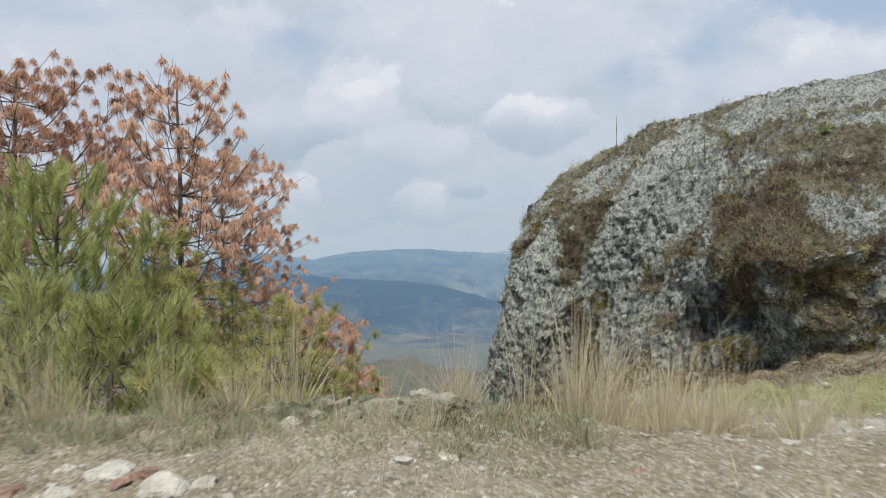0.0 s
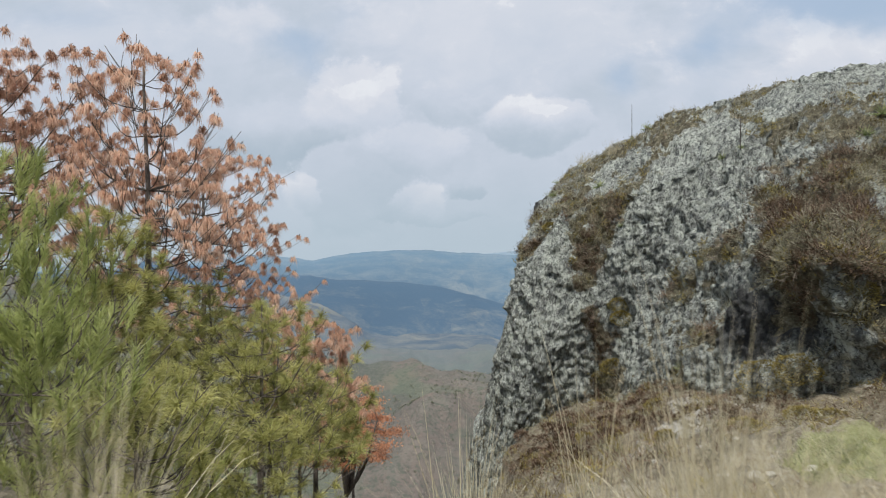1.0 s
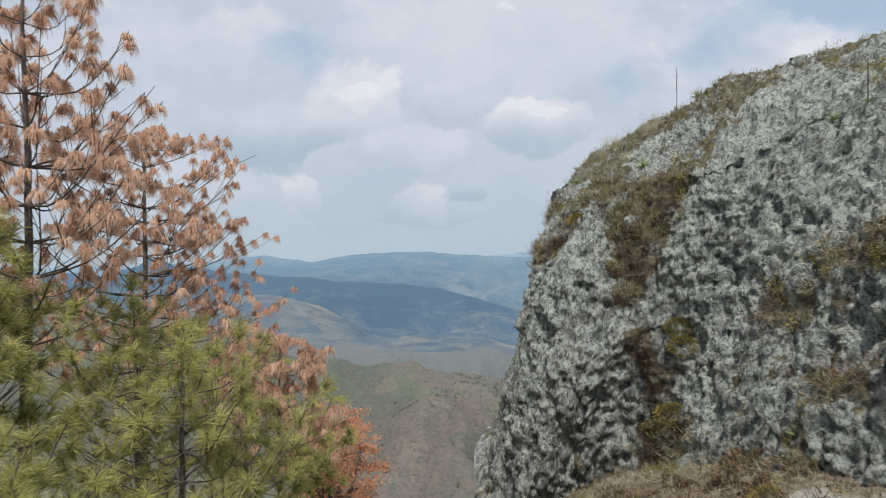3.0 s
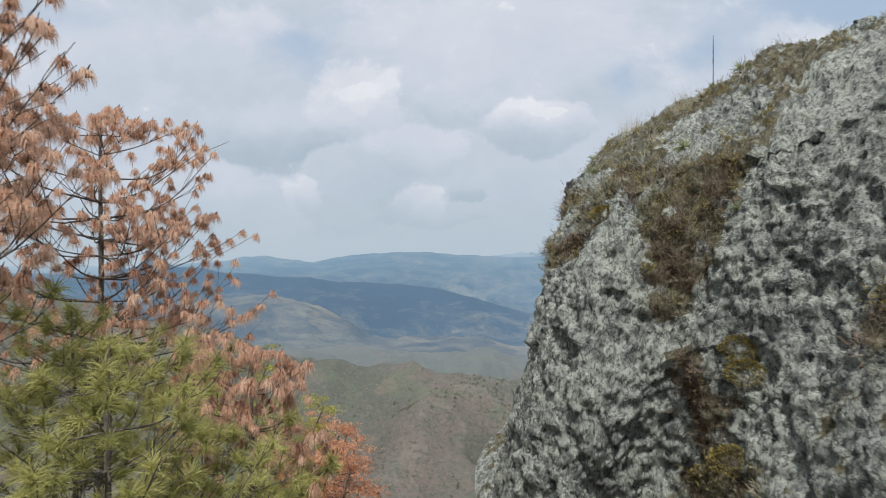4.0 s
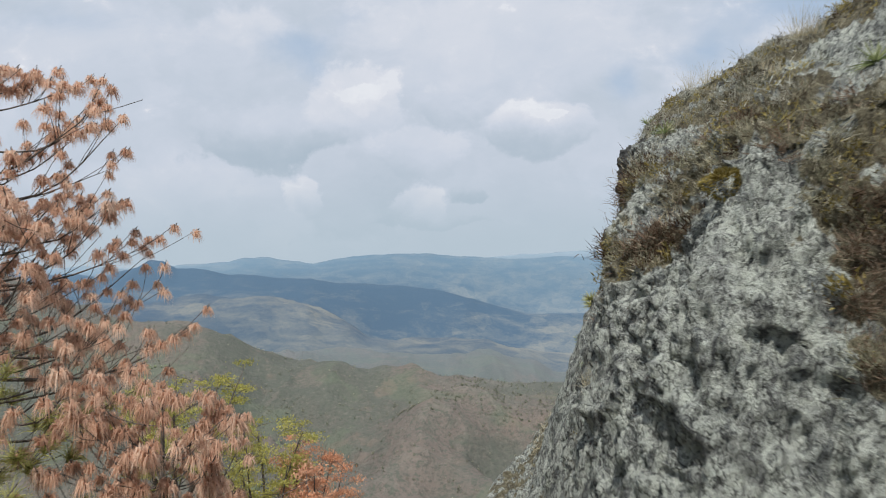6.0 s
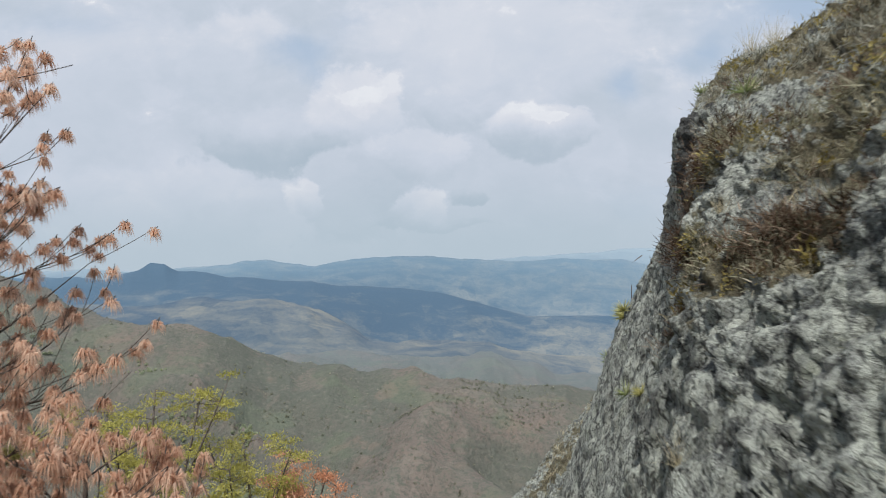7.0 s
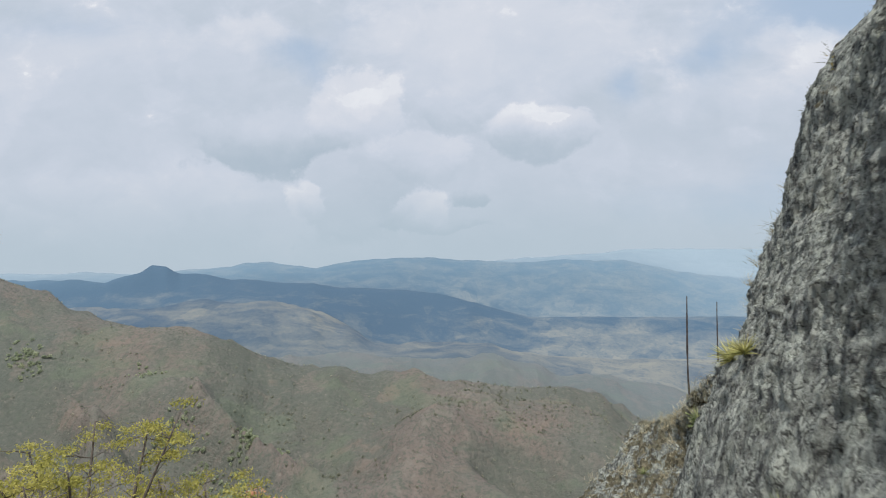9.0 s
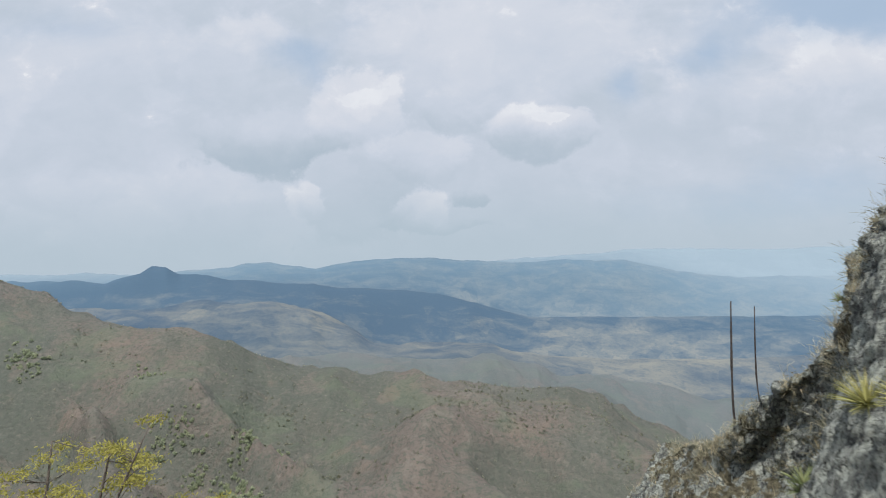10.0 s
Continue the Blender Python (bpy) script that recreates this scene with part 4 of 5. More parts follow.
def pine(label, at, top, radius, low, mats, seed, tufts=9, split=None, needle=0.24, n=64, bare=0.0, trunk_r=0.07, rise=0.35, shape=0.7, whorl=0.32, width=0.010):
    """A pine: at = foot, top = height of the tip in the world, low = where the crown starts, split = height below which the second needles hang."""
    rng = np.random.default_rng(seed)
    x, y, z = at
    h = top - z
    tree = thing("pine_tree", label, "tree", "pines on the slope", at=at)
    wood = Heap()
    k = np.linspace(0, 1, 16)
    sway = np.cumsum(rng.normal(0, 0.02, (16, 2)), 0) * h * 0.12
    axis = np.stack([sway[:, 0] * k, sway[:, 1] * k, h * k], 1)
    tube(wood, axis, trunk_r * (1 - 0.88 * k) + 0.006, 9, 0.5, 0.05, rng)
    part("trunk", wood.mesh("trunk", [BARK]), tree, "dark furrowed bark")
    crowns = [Heap(), Heap()]
    level = low - z
    turn = rng.uniform(0, 6.3)
    while level < h * 0.975:
        f = (level - (low - z)) / max(h - (low - z), 0.1)
        reach = radius * (1 - f) ** shape * (0.6 + 0.4 * min(1.0, f / 0.15)) + 0.08
        count = 6 if f < 0.75 else 4
        for b in range(count):
            turn += 2 * math.pi / count + rng.normal(0, 0.3)
            r = reach * rng.uniform(0.6, 1.12)
            base = np.array([np.interp(level / h, k, axis[:, i]) for i in range(3)])
            up = min(rise + 0.35 * f + rng.normal(0, 0.15), (h - level) * rng.uniform(0.35, 1.0) / max(r, 0.1))
            out = np.array([math.cos(turn), math.sin(turn), 0])
            mid = base + out * r * 0.5 + np.array([0, 0, r * 0.5 * up * 0.3])
            tip = base + out * r + np.array([0, 0, r * up])
            pts = spline([base, mid + rng.normal(0, 0.05, 3) * r, tip], 8)
            limb = Heap()
            tube(limb, pts, np.linspace(0.004 + 0.009 * r, 0.004, 8), 5, 0.5, 0.05, rng)
            shoots = [(tip, tip - pts[-2])]
            m = max(2, int(round(tufts * (0.25 + 0.75 * r / radius) * rng.uniform(0.7, 1.2))))
            for q in range(m):
                a = rng.uniform(0.36, 1.0)
                start = np.array([np.interp(a, np.linspace(0, 1, 8), pts[:, i]) for i in range(3)])
                along = (pts[-1] - pts[0]) / (np.linalg.norm(pts[-1] - pts[0]) + 1e-6)
                side = np.cross(along, [0, 0, 1.0]) * rng.choice([-1, 1])
                w = along * rng.uniform(0.2, 0.9) + side * rng.uniform(0.2, 1.0) + np.array([0, 0, rng.uniform(-0.1, 0.8)])
                w /= np.linalg.norm(w)
                ln = rng.uniform(0.2, 0.6) * (0.35 + 0.45 * r)
                end = start + w * ln + np.array([0, 0, 0.15 * ln])
                end[2] = min(end[2], h + 0.05)
                up_end = end + w * 0.05 + np.array([0, 0, 0.06])
                tube(limb, spline([start, (start + end) / 2 + rng.normal(0, 0.025, 3), up_end], 4), np.linspace(0.0055, 0.005, 4), 3)
                shoots.append((end, end - start))
            for p, d in shoots:
                if rng.random() < bare:
                    continue
                d = d / (np.linalg.norm(d) + 1e-6)
                d = d * 0.6 + np.array([0, 0, 0.6])
                d /= np.linalg.norm(d)
                which = int(split is not None and p[2] + z < split + rng.normal(0, 0.3))
                tone = float(np.clip(rng.normal(0.5, 0.2), 0.05, 0.95))
                if mats[which] in (RUST, BROWN):
                    tube(limb, np.stack([p, p + d * 0.045, p + d * 0.09]), [0.008, 0.006, 0.003], 4)
                tassel(crowns[which], p, d, n, needle * rng.uniform(0.8, 1.15), width, mats[which].name, tone, rng)
            part("limb", limb.mesh("limb", [BARK]), tree)
        level += whorl * rng.uniform(0.8, 1.2)
    for q in range(3):
        tassel(crowns[0], axis[-1] + rng.normal(0, 0.05, 3), np.array([0, 0, 1.0]), n, needle, width, mats[0].name, 0.5, rng)
    for hp, m in zip(crowns, mats):
        if hp.n:
            part("crown", hp.mesh("crown", [m], False), tree)
    return tree


def foot(x, y, sink=0.05):
    return (x, y, ground_at(x, y) - sink)


pine("dying pine with rust-brown drooping needles and bare upper limbs", foot(-4.95, 11.0), 4.7, 1.7, 0.3, (RUST, OLIVE), 11, 8, 0.9, 0.25, 76, bare=0.25, trunk_r=0.085, rise=0.7, shape=0.45, whorl=0.40, width=0.015)
pine("dying pine with dense orange-brown drooping needles", foot(-5.9, 15.7), 3.9, 2.75, -1.3, (RUST, OLIVE), 12, 13, -0.7, 0.25, 76, bare=0.06, trunk_r=0.10, rise=0.26, shape=0.42, whorl=0.36, width=0.015)
pine("large dead pine thick with brown hanging needles", foot(-9.2, 12.4), 5.2, 3.0, 1.0, (BROWN, OLIVE), 13, 15, 1.2, 0.28, 52, width=0.018, trunk_r=0.13, rise=0.35, shape=0.5)
pine("bushy young pine with fresh green needles", foot(-5.2, 7.9), 2.6, 1.45, -0.8, (GREEN, GREEN), 14, 7, None, 0.17, 84, bare=0.1, width=0.009, trunk_r=0.055, rise=0.95, shape=0.6, whorl=0.33)
pine("low bushy pine with yellowing green needles", foot(-2.95, 10.8), 0.6, 1.65, -2.4, (OLIVE, OLIVE), 15, 6, None, 0.22, 74, bare=0.2, trunk_r=0.055, rise=0.3, shape=0.42, whorl=0.36, width=0.0085)
pine("small dead pine with red-brown needles", foot(-3.0, 15.1), -0.1, 1.55, -3.2, (RUST, OLIVE), 16, 9, -2.2, 0.25, 72, trunk_r=0.07, rise=0.25, shape=0.5, width=0.015)
pine("low olive pine in front of a dead red-brown one", foot(-2.75, 12.5), -0.75, 1.15, -2.9, (OLIVE, OLIVE), 26, 5, None, 0.22, 70, bare=0.2, trunk_r=0.045, rise=0.35, shape=0.6, whorl=0.36, width=0.0085)
pine("half-dead pine with yellow-olive needles", foot(-4.75, 9.7), 2.0, 1.05, -0.6, (OLIVE, OLIVE), 17, 5, None, 0.22, 70, bare=0.3, trunk_r=0.06, rise=0.5, shape=0.6, width=0.0085)
pine("low bushy pine with yellow-green needles", foot(-4.6, 9.3), 1.0, 1.5, -1.7, (OLIVE, GREEN), 18, 5, -0.6, 0.22, 74, bare=0.2, trunk_r=0.05, rise=0.5, shape=0.7, whorl=0.36, width=0.0085)
pine("young pine with green needles among grass", foot(-7.2, 8.7), 2.1, 1.5, -1.0, (GREEN, GREEN), 19, 7, None, 0.17, 74, bare=0.1, width=0.009, trunk_r=0.055, rise=0.9, shape=0.6, whorl=0.33)
pine("small pine with olive needles below the ledge", foot(-4.6, 13.0), 0.7, 1.5, -2.6, (OLIVE, OLIVE), 20, 6, None, 0.22, 70, bare=0.2, trunk_r=0.055, rise=0.4, shape=0.7, width=0.0085)
pine("stunted green pine below the ledge", foot(-3.4, 8.0), 0.0, 1.2, -1.7, (OLIVE, GREEN), 21, 5, -0.9, 0.20, 74, bare=0.15, trunk_r=0.04, rise=0.5, shape=0.7, whorl=0.3, width=0.0085)
pine("low olive pine hanging over the ledge", foot(-2.3, 9.0), -0.9, 1.2, -2.3, (OLIVE, OLIVE), 22, 5, None, 0.20, 74, bare=0.15, trunk_r=0.04, rise=0.45, shape=0.7, whorl=0.3, width=0.0085)
pine("bushy young pine with fresh green needles hugging the lip", foot(-3.45, 6.1), 0.95, 1.15, -0.75, (GREEN, GREEN), 23, 6, None, 0.16, 74, width=0.008, bare=0.15, trunk_r=0.04, rise=0.9, shape=0.75, whorl=0.26)
pine("small bushy pine with green needles behind dry grass", foot(-2.7, 6.4), 0.2, 0.8, -0.9, (OLIVE, OLIVE), 24, 5, None, 0.18, 70, bare=0.15, width=0.008, trunk_r=0.035, rise=0.7, shape=0.75, whorl=0.24)
pine("low spreading pine with green needles below the lip", foot(-4.4, 6.2), 1.15, 1.2, -0.6, (GREEN, GREEN), 25, 6, None, 0.16, 74, width=0.008, bare=0.15, trunk_r=0.04, rise=0.9, shape=0.75, whorl=0.27)


# ---- the lime-leaved trees lower down ----
def leaf_tree(label, at, crown_mid, size, seed, mat=None, arms=7, clumps=16):
    rng = np.random.default_rng(seed)
    near = np.argsort(((GROUND_V[:, :2] - np.array(at[:2])) ** 2).sum(1))[:3]
    at = np.array([at[0], at[1], GROUND_V[near, 2].min() - 0.1])
    mid = np.array(crown_mid, float) - at
    tree = thing("leafy_tree", label, "tree", "leafy trees below the ledge", at=tuple(at))
    wood, crown = Heap(), Heap()
    forkp = mid * 0.45
    tube(wood, spline([np.zeros(3), forkp * 0.5 + rng.normal(0, 0.06, 3), forkp], 9), np.linspace(0.10, 0.06, 9), 8, 0.5, 0.06, rng)
    part("trunk", wood.mesh("trunk", [BARK]), tree, "crooked dark trunk")
    for a in range(arms):
        ang = a * 2 * math.pi / arms + rng.normal(0, 0.25)
        tip = mid + np.array([math.cos(ang) * size[0], math.sin(ang) * size[0], size[1] * rng.uniform(-0.5, 1.0)]) * rng.uniform(0.75, 1.05)
        bend = (forkp + tip) / 2 + np.array([rng.normal(0, 0.15), rng.normal(0, 0.15), -0.12 * size[0]])
        pts = spline([forkp, bend, tip], 12)
        limb = Heap()
        tube(limb, pts, np.linspace(0.075, 0.016, 12), 6, 0.5, 0.08, rng)
        for c in range(clumps):
            q = pts[rng.integers(5, 12)]
            e = q + rng.normal(0, 1, 3) * np.array([0.42, 0.42, 0.16]) + np.array([0, 0, 0.16])
            tube(limb, spline([q, (q + e) / 2 + rng.normal(0, 0.04, 3), e], 4), np.linspace(0.013, 0.005, 4), 4)
            n = 130
            root = e + rng.normal(0, 1, (n, 3)) * np.array([0.16, 0.16, 0.05])
            way = rng.normal(0, 1, (n, 3)) + np.array([0, 0, 0.3])
            way /= np.linalg.norm(way, axis=1, keepdims=True)
            blades(crown, root, way, rng.uniform(0.06, 0.11, n), 0.034, rng.uniform(0.2, 1.2, n), np.clip(rng.normal(0.5, 0.15), 0, 1), rng, 2)
        part("limb", limb.mesh("limb", [BARK]), tree)
    part("crown", crown.mesh("crown", [mat or LIME], False), tree)


leaf_tree("airy crooked tree with thin lime-yellow leaves", (-7.8, 26.3, -7.4), (-7.7, 26.0, -2.7), (1.9, 0.7), 31, arms=7, clumps=12)
leaf_tree("low airy tree with lime-green leaves", (-5.6, 27.2, -8.4), (-5.6, 27.0, -4.7), (1.7, 0.7), 32, arms=7, clumps=12)
leaf_tree("low shrubby tree with orange-brown leaves", (-4.2, 29.0, -8.8), (-4.2, 28.5, -5.75), (1.3, 0.5), 33, EMBER, 7, 12)
leaf_tree("small shrub tree with orange withered leaves on the slope", (-3.0, 19.4, -5.6), (-2.9, 19.2, -3.6), (0.9, 0.6), 34, EMBER, 7, 12)


# ---- grass ----
def tuft_mesh(seed, n, tall, splay, name="grass_tuft"):
    rng = np.random.default_rng(seed)
    hp = Heap()
    ang, r = rng.uniform(0, 6.283, n), np.abs(rng.normal(0, 0.07, n))
    root = np.stack([np.cos(ang) * r, np.sin(ang) * r, np.zeros(n)], 1)
    tilt = np.abs(rng.normal(0, splay, n))
    way = np.stack([np.cos(ang) * np.sin(tilt), np.sin(ang) * np.sin(tilt), np.cos(tilt)], 1)
    blades(hp, root, way, tall * rng.uniform(0.35, 1.1, n), 0.0045, rng.uniform(0.1, 1.3, n), np.clip(rng.normal(0.62, 0.2, n), 0, 1), rng, 4)
    return hp.mesh(name, [STRAW], False)


TUFTS = [tuft_mesh(51, 85, 0.75, 0.3), tuft_mesh(52, 60, 0.98, 0.24), tuft_mesh(53, 90, 0.5, 0.5)]


def grass(x, y, size, which, label="tall dry straw-coloured grass tuft on stony soil"):
    ob = new("grass_tuft", TUFTS[which])
    ob.matrix_world = pose(x, y, ground_at(x, y) - 0.02, 0, 0, random.uniform(0, 360)) @ Matrix.Diagonal((size, size, size, 1))
    return tagged(ob, label, "grass", "dry grass tufts")


def scatter_grass():
    rng = np.random.default_rng(5)
    for cx, cy, n, sx, sy, lo, hi in ((0.74, 2.4, 20, 0.2, 0.2, 0.42, 0.68), (1.15, 2.45, 12, 0.2, 0.2, 0.42, 0.58), (0.06, 2.35, 7, 0.05, 0.07, 0.36, 0.5), (-0.75, 2.35, 5, 0.18, 0.16, 0.42, 0.66),
                                      (-1.15, 2.15, 2, 0.16, 0.2, 0.4, 0.6), (-1.62, 2.0, 4, 0.14, 0.2, 0.45, 0.7), (1.45, 2.9, 12, 0.22, 0.3, 0.3, 0.5), (-0.32, 1.95, 3, 0.1, 0.08, 0.22, 0.32), (1.6, 6.5, 10, 0.6, 1.2, 0.25, 0.4)):
        for _ in range(n):
            grass(rng.normal(cx, sx), rng.normal(cy, sy), rng.uniform(lo, hi), int(rng.integers(0, 3)))
    hp = Heap()
    hp2 = Heap()
    for n, x0, x1, y0, y1, lo, hi, wide in ((20000, -2.6, 3.6, 0.9, 4.2, 0.015, 0.07, 0.0026), (1300, 0.4, 5.0, 3.2, 9.0, 0.03, 0.08, 0.004)):
        x, y = rng.uniform(x0, x1, n), rng.uniform(y0, y1, n)
        keep = vnoise(np.stack([x * 2.5, y * 2.5, 0 * x], 1), 9) + rng.normal(0, 0.12, n) > 0.42
        keep &= ~((y0 > 2) & (np.abs(x - 3.1) < 1.3) & (np.abs(y - 0.25 * x - 3.75) < 0.75)) & ~((np.abs(x - 2.1) < 0.6) & (np.abs(y - 2.75) < 0.3))
        x, y = x[keep], y[keep]
        n = len(x)
        ang, tilt = rng.uniform(0, 6.283, n), np.abs(rng.normal(0, 0.8, n))
        way = np.stack([np.cos(ang) * np.sin(tilt), np.sin(ang) * np.sin(tilt), np.cos(tilt)], 1)
        blades(hp if y0 < 2 else hp2, np.stack([x, y, ledge(x, y) - 0.005], 1), way, rng.uniform(lo, hi, n), wide, rng.uniform(0, 1.5, n), np.clip(rng.normal(0.5, 0.25, n), 0, 1), rng, 2)
    n = 9000
    x = rng.uniform(1.8, 4.4, n)
    y = 0.25 * x + 3.75 + rng.normal(0, 0.38, n)
    keep = vnoise(np.stack([x * 3, y * 3, 0 * x], 1), 19) + rng.normal(0, 0.15, n) > 0.47
    x, y = x[keep], y[keep]
    n = len(x)
    way = rng.normal(0, 0.5, (n, 3)) + np.array([0, 0, 1.0])
    way /= np.linalg.norm(way, axis=1, keepdims=True)
    turf = Heap()
    blades(turf, np.stack([x, y, ledge(x, y) - 0.004], 1), way, rng.uniform(0.015, 0.05, n), 0.005, rng.uniform(0, 1.0, n), np.clip(rng.normal(0.5, 0.2, n), 0, 1), rng, 2)
    tagged(new("green_turf", turf.mesh("green_turf", [TURF], False)), "short fresh green turf on the slope", "grass", kind="stuff")
    tagged(new("slope_grass", hp2.mesh("slope_grass", [SCRUB], False)), "short grey-brown grass on the slope by the crag", "grass", kind="stuff")
    tagged(new("dry_grass", hp.mesh("dry_grass", [STRAW], False)), "short withered grass and litter over the ledge", "grass", kind="stuff")


scatter_grass()


# ---- stones ----
def stone_mesh(seed, flat=0.6, cuts=2, mat=None):
    rng = np.random.default_rng(seed)
    bm = bmesh.new()
    bmesh.ops.create_icosphere(bm, subdivisions=cuts, radius=1.0)
    v = np.array([q.co[:] for q in bm.verts])
    c1, c2, rid = worley(v * 1.1 + seed * 3.7, seed)
    k = 0.7 + 0.45 * rid + 0.5 * (fbm(v * 2.2 + seed, 3, seed=seed) - 0.5)
    v = v * k[:, None] * np.array([1.0, rng.uniform(0.65, 0.95), flat])
    for q, co in zip(bm.verts, v):
        q.co = co
    me = bpy.data.meshes.new("stone")
    bm.to_mesh(me)
    bm.free()
    me.materials.append(mat or STONE)
    return me


BOULDERS_PALE = [stone_mesh(11, 0.4, 4, BEDROCK), stone_mesh(12, 0.45, 4, BEDROCK)]
STONES = [stone_mesh(i, 0.45 + 0.07 * i) for i in range(5)]
WHITES = [stone_mesh(21, 0.42, 3, CHALK), stone_mesh(22, 0.5, 3, CHALK)]
REDS = [stone_mesh(23, 0.42, 3, BRICKY), stone_mesh(24, 0.5, 3, BRICKY)]
CHIPS = [stone_mesh(31, 0.5, 2, CHALK), stone_mesh(32, 0.6, 2, CHALK)]
BOULDERS = [stone_mesh(26, 0.75, 4, BOULDER), stone_mesh(27, 0.65, 4, BOULDER), stone_mesh(28, 0.8, 4, BOULDER)]


def stone(x, y, size, which, label="pale angular limestone lying on dry soil", rock=STONES):
    ob = new("stone", rock[which % len(rock)])
    ob.matrix_world = pose(x, y, ground_at(x, y) - size * (0.25 if rock is BOULDERS_PALE else 0.15), random.uniform(-15, 15), random.uniform(-15, 15), random.uniform(0, 360)) @ Matrix.Diagonal((size, size, size, 1))
    return tagged(ob, label, "stone", "loose stones")


def scatter_stones():
    rng = np.random.default_rng(6)
    for x, y, r in ((-0.90, 1.62, 0.075), (-0.71, 1.5, 0.085), (-0.98, 1.5, 0.06), (-0.63, 1.54, 0.05), (-0.5, 1.95, 0.04), (-0.12, 1.72, 0.05), (0.02, 1.74, 0.04), (0.13, 2.02, 0.028), (0.31, 2.08, 0.04), (0.98, 2.03, 0.03), (1.15, 1.95, 0.035), (-0.52, 2.0, 0.035)):
        stone(x, y, r, int(rng.integers(0, 2)), "whitish weathered stone lying on dry soil", WHITES)
    for x, y, r in ((-0.78, 1.6, 0.055), (-0.86, 1.56, 0.045), (-1.12, 1.5, 0.04), (0.11, 1.95, 0.025), (0.55, 1.65, 0.02), (0.95, 1.85, 0.02)):
        stone(x, y, r, int(rng.integers(0, 2)), "reddish flat stone lying on dry soil", REDS)
    for x, y, r in ((-0.52, 2.12, 0.07), (-0.36, 2.1, 0.08), (-0.22, 2.1, 0.10), (-0.08, 2.14, 0.10), (0.02, 2.2, 0.08), (-0.28, 2.2, 0.09), (-0.44, 2.2, 0.08), (-0.15, 2.2, 0.1), (-0.62, 2.15, 0.06), (0.1, 2.18, 0.055), (-0.15, 2.02, 0.05), (-0.02, 2.04, 0.045), (-0.44, 2.02, 0.045), (0.2, 2.2, 0.04), (-0.3, 2.02, 0.04)):
        stone(x, y, r, int(rng.integers(0, 3)), "greenish lichen-covered boulder on the ledge's lip", BOULDERS)
    for x, y, r in ((3.2, 7.65, 0.16), (2.72, 7.05, 0.13), (3.9, 7.3, 0.18), (2.45, 7.05, 0.1), (3.0, 7.35, 0.12), (1.95, 6.8, 0.1), (2.85, 8.0, 0.12)):
        stone(x, y, r, int(rng.integers(0, 2)), "pale bedrock knob breaking through the slope", BOULDERS_PALE)
    for k in range(110):
        stone(rng.uniform(-1.8, 2.4), 1.35 + abs(rng.normal(0, 0.6)), float(np.exp(rng.normal(-4.5, 0.45))), int(rng.integers(0, 5)), "small pale stone on dry soil", CHIPS if k % 4 == 0 else STONES)
    for k in range(60):
        stone(rng.normal(2.1, 0.45), rng.normal(2.8, 0.22), float(np.exp(rng.normal(-4.1, 0.45))), int(rng.integers(0, 5)), "whitish gravel stone on bare ground", CHIPS if k % 2 == 0 else STONES)
    for _ in range(50):
        stone(rng.uniform(0.8, 5.0), rng.uniform(3.0, 7.5), float(np.exp(rng.normal(-3.4, 0.5))), int(rng.integers(0, 5)), "pale stone on the grassy slope")


scatter_stones()


def gravel():
    """Chips too small to pick apart, strewn over the ledge."""
    rng = np.random.default_rng(16)
    hp = Heap()
    cube = np.array([(a, b, c) for a in (-1, 1) for b in (-1, 1) for c in (-1, 1)], float)
    quads = [(0, 1, 3, 2), (4, 6, 7, 5), (0, 4, 5, 1), (2, 3, 7, 6), (0, 2, 6, 4), (1, 5, 7, 3)]
    n = 2600
    x, y = rng.uniform(-2.0, 3.2, n), 1.1 + np.abs(rng.normal(0, 0.75, n))
    z = ledge(x, y)
    for i in range(n):
        r = float(np.exp(rng.normal(-5.3, 0.45)))
        v = cube * r * rng.uniform(0.5, 1.2, (8, 3)) * np.array([1.0, 0.8, 0.5])
        t = rng.uniform(0, 6.283)
        v = np.stack([v[:, 0] * math.cos(t) - v[:, 1] * math.sin(t), v[:, 0] * math.sin(t) + v[:, 1] * math.cos(t), v[:, 2]], 1)
        hp.add(v + np.array([x[i], y[i], z[i]]), quads, 0.5)
    tagged(new("gravel", hp.mesh("gravel", [STONE], False)), "pale stone chips strewn over dry soil", "gravel", kind="stuff")


gravel()


# ---- plants on the crag ----
def clumps(name, label, mat, pick, size, count, seed, per=70, width=0.008, bend=0.5, dome=1.0, long=1.0):
    """Low rounded shrubs, each a dome of twigs and leaves."""
    rng = np.random.default_rng(seed)
    ids = np.flatnonzero(pick)
    ids = rng.choice(ids, min(count, len(ids)), replace=False)
    hp = Heap()
    for i in ids:
        p, n = CRAG_P[i], CRAG_N[i]
        r = size * np.exp(np.clip(rng.normal(0, 0.5), -0.9, 0.75))
        axis = n * 0.7 + np.array([0, 0, 0.7])
        way = rng.normal(0, 1.0, (per, 3)) + axis * dome
        way /= np.linalg.norm(way, axis=1, keepdims=True)
        root = p + way * r * rng.uniform(0.0, 0.5, (per, 1)) + rng.normal(0, 0.25, (per, 3)) * r - n * 0.03
        tone = np.clip(rng.normal(0.46, 0.3) + rng.normal(0, 0.14, per), 0, 1)
        blades(hp, root, way, long * r * rng.uniform(0.3, 0.75, per), width * rng.uniform(0.7, 1.5), rng.uniform(0, bend, per), tone, rng, 2)
    tagged(new(name, hp.mesh(name, [mat], False)), label, "plants", kind="stuff")


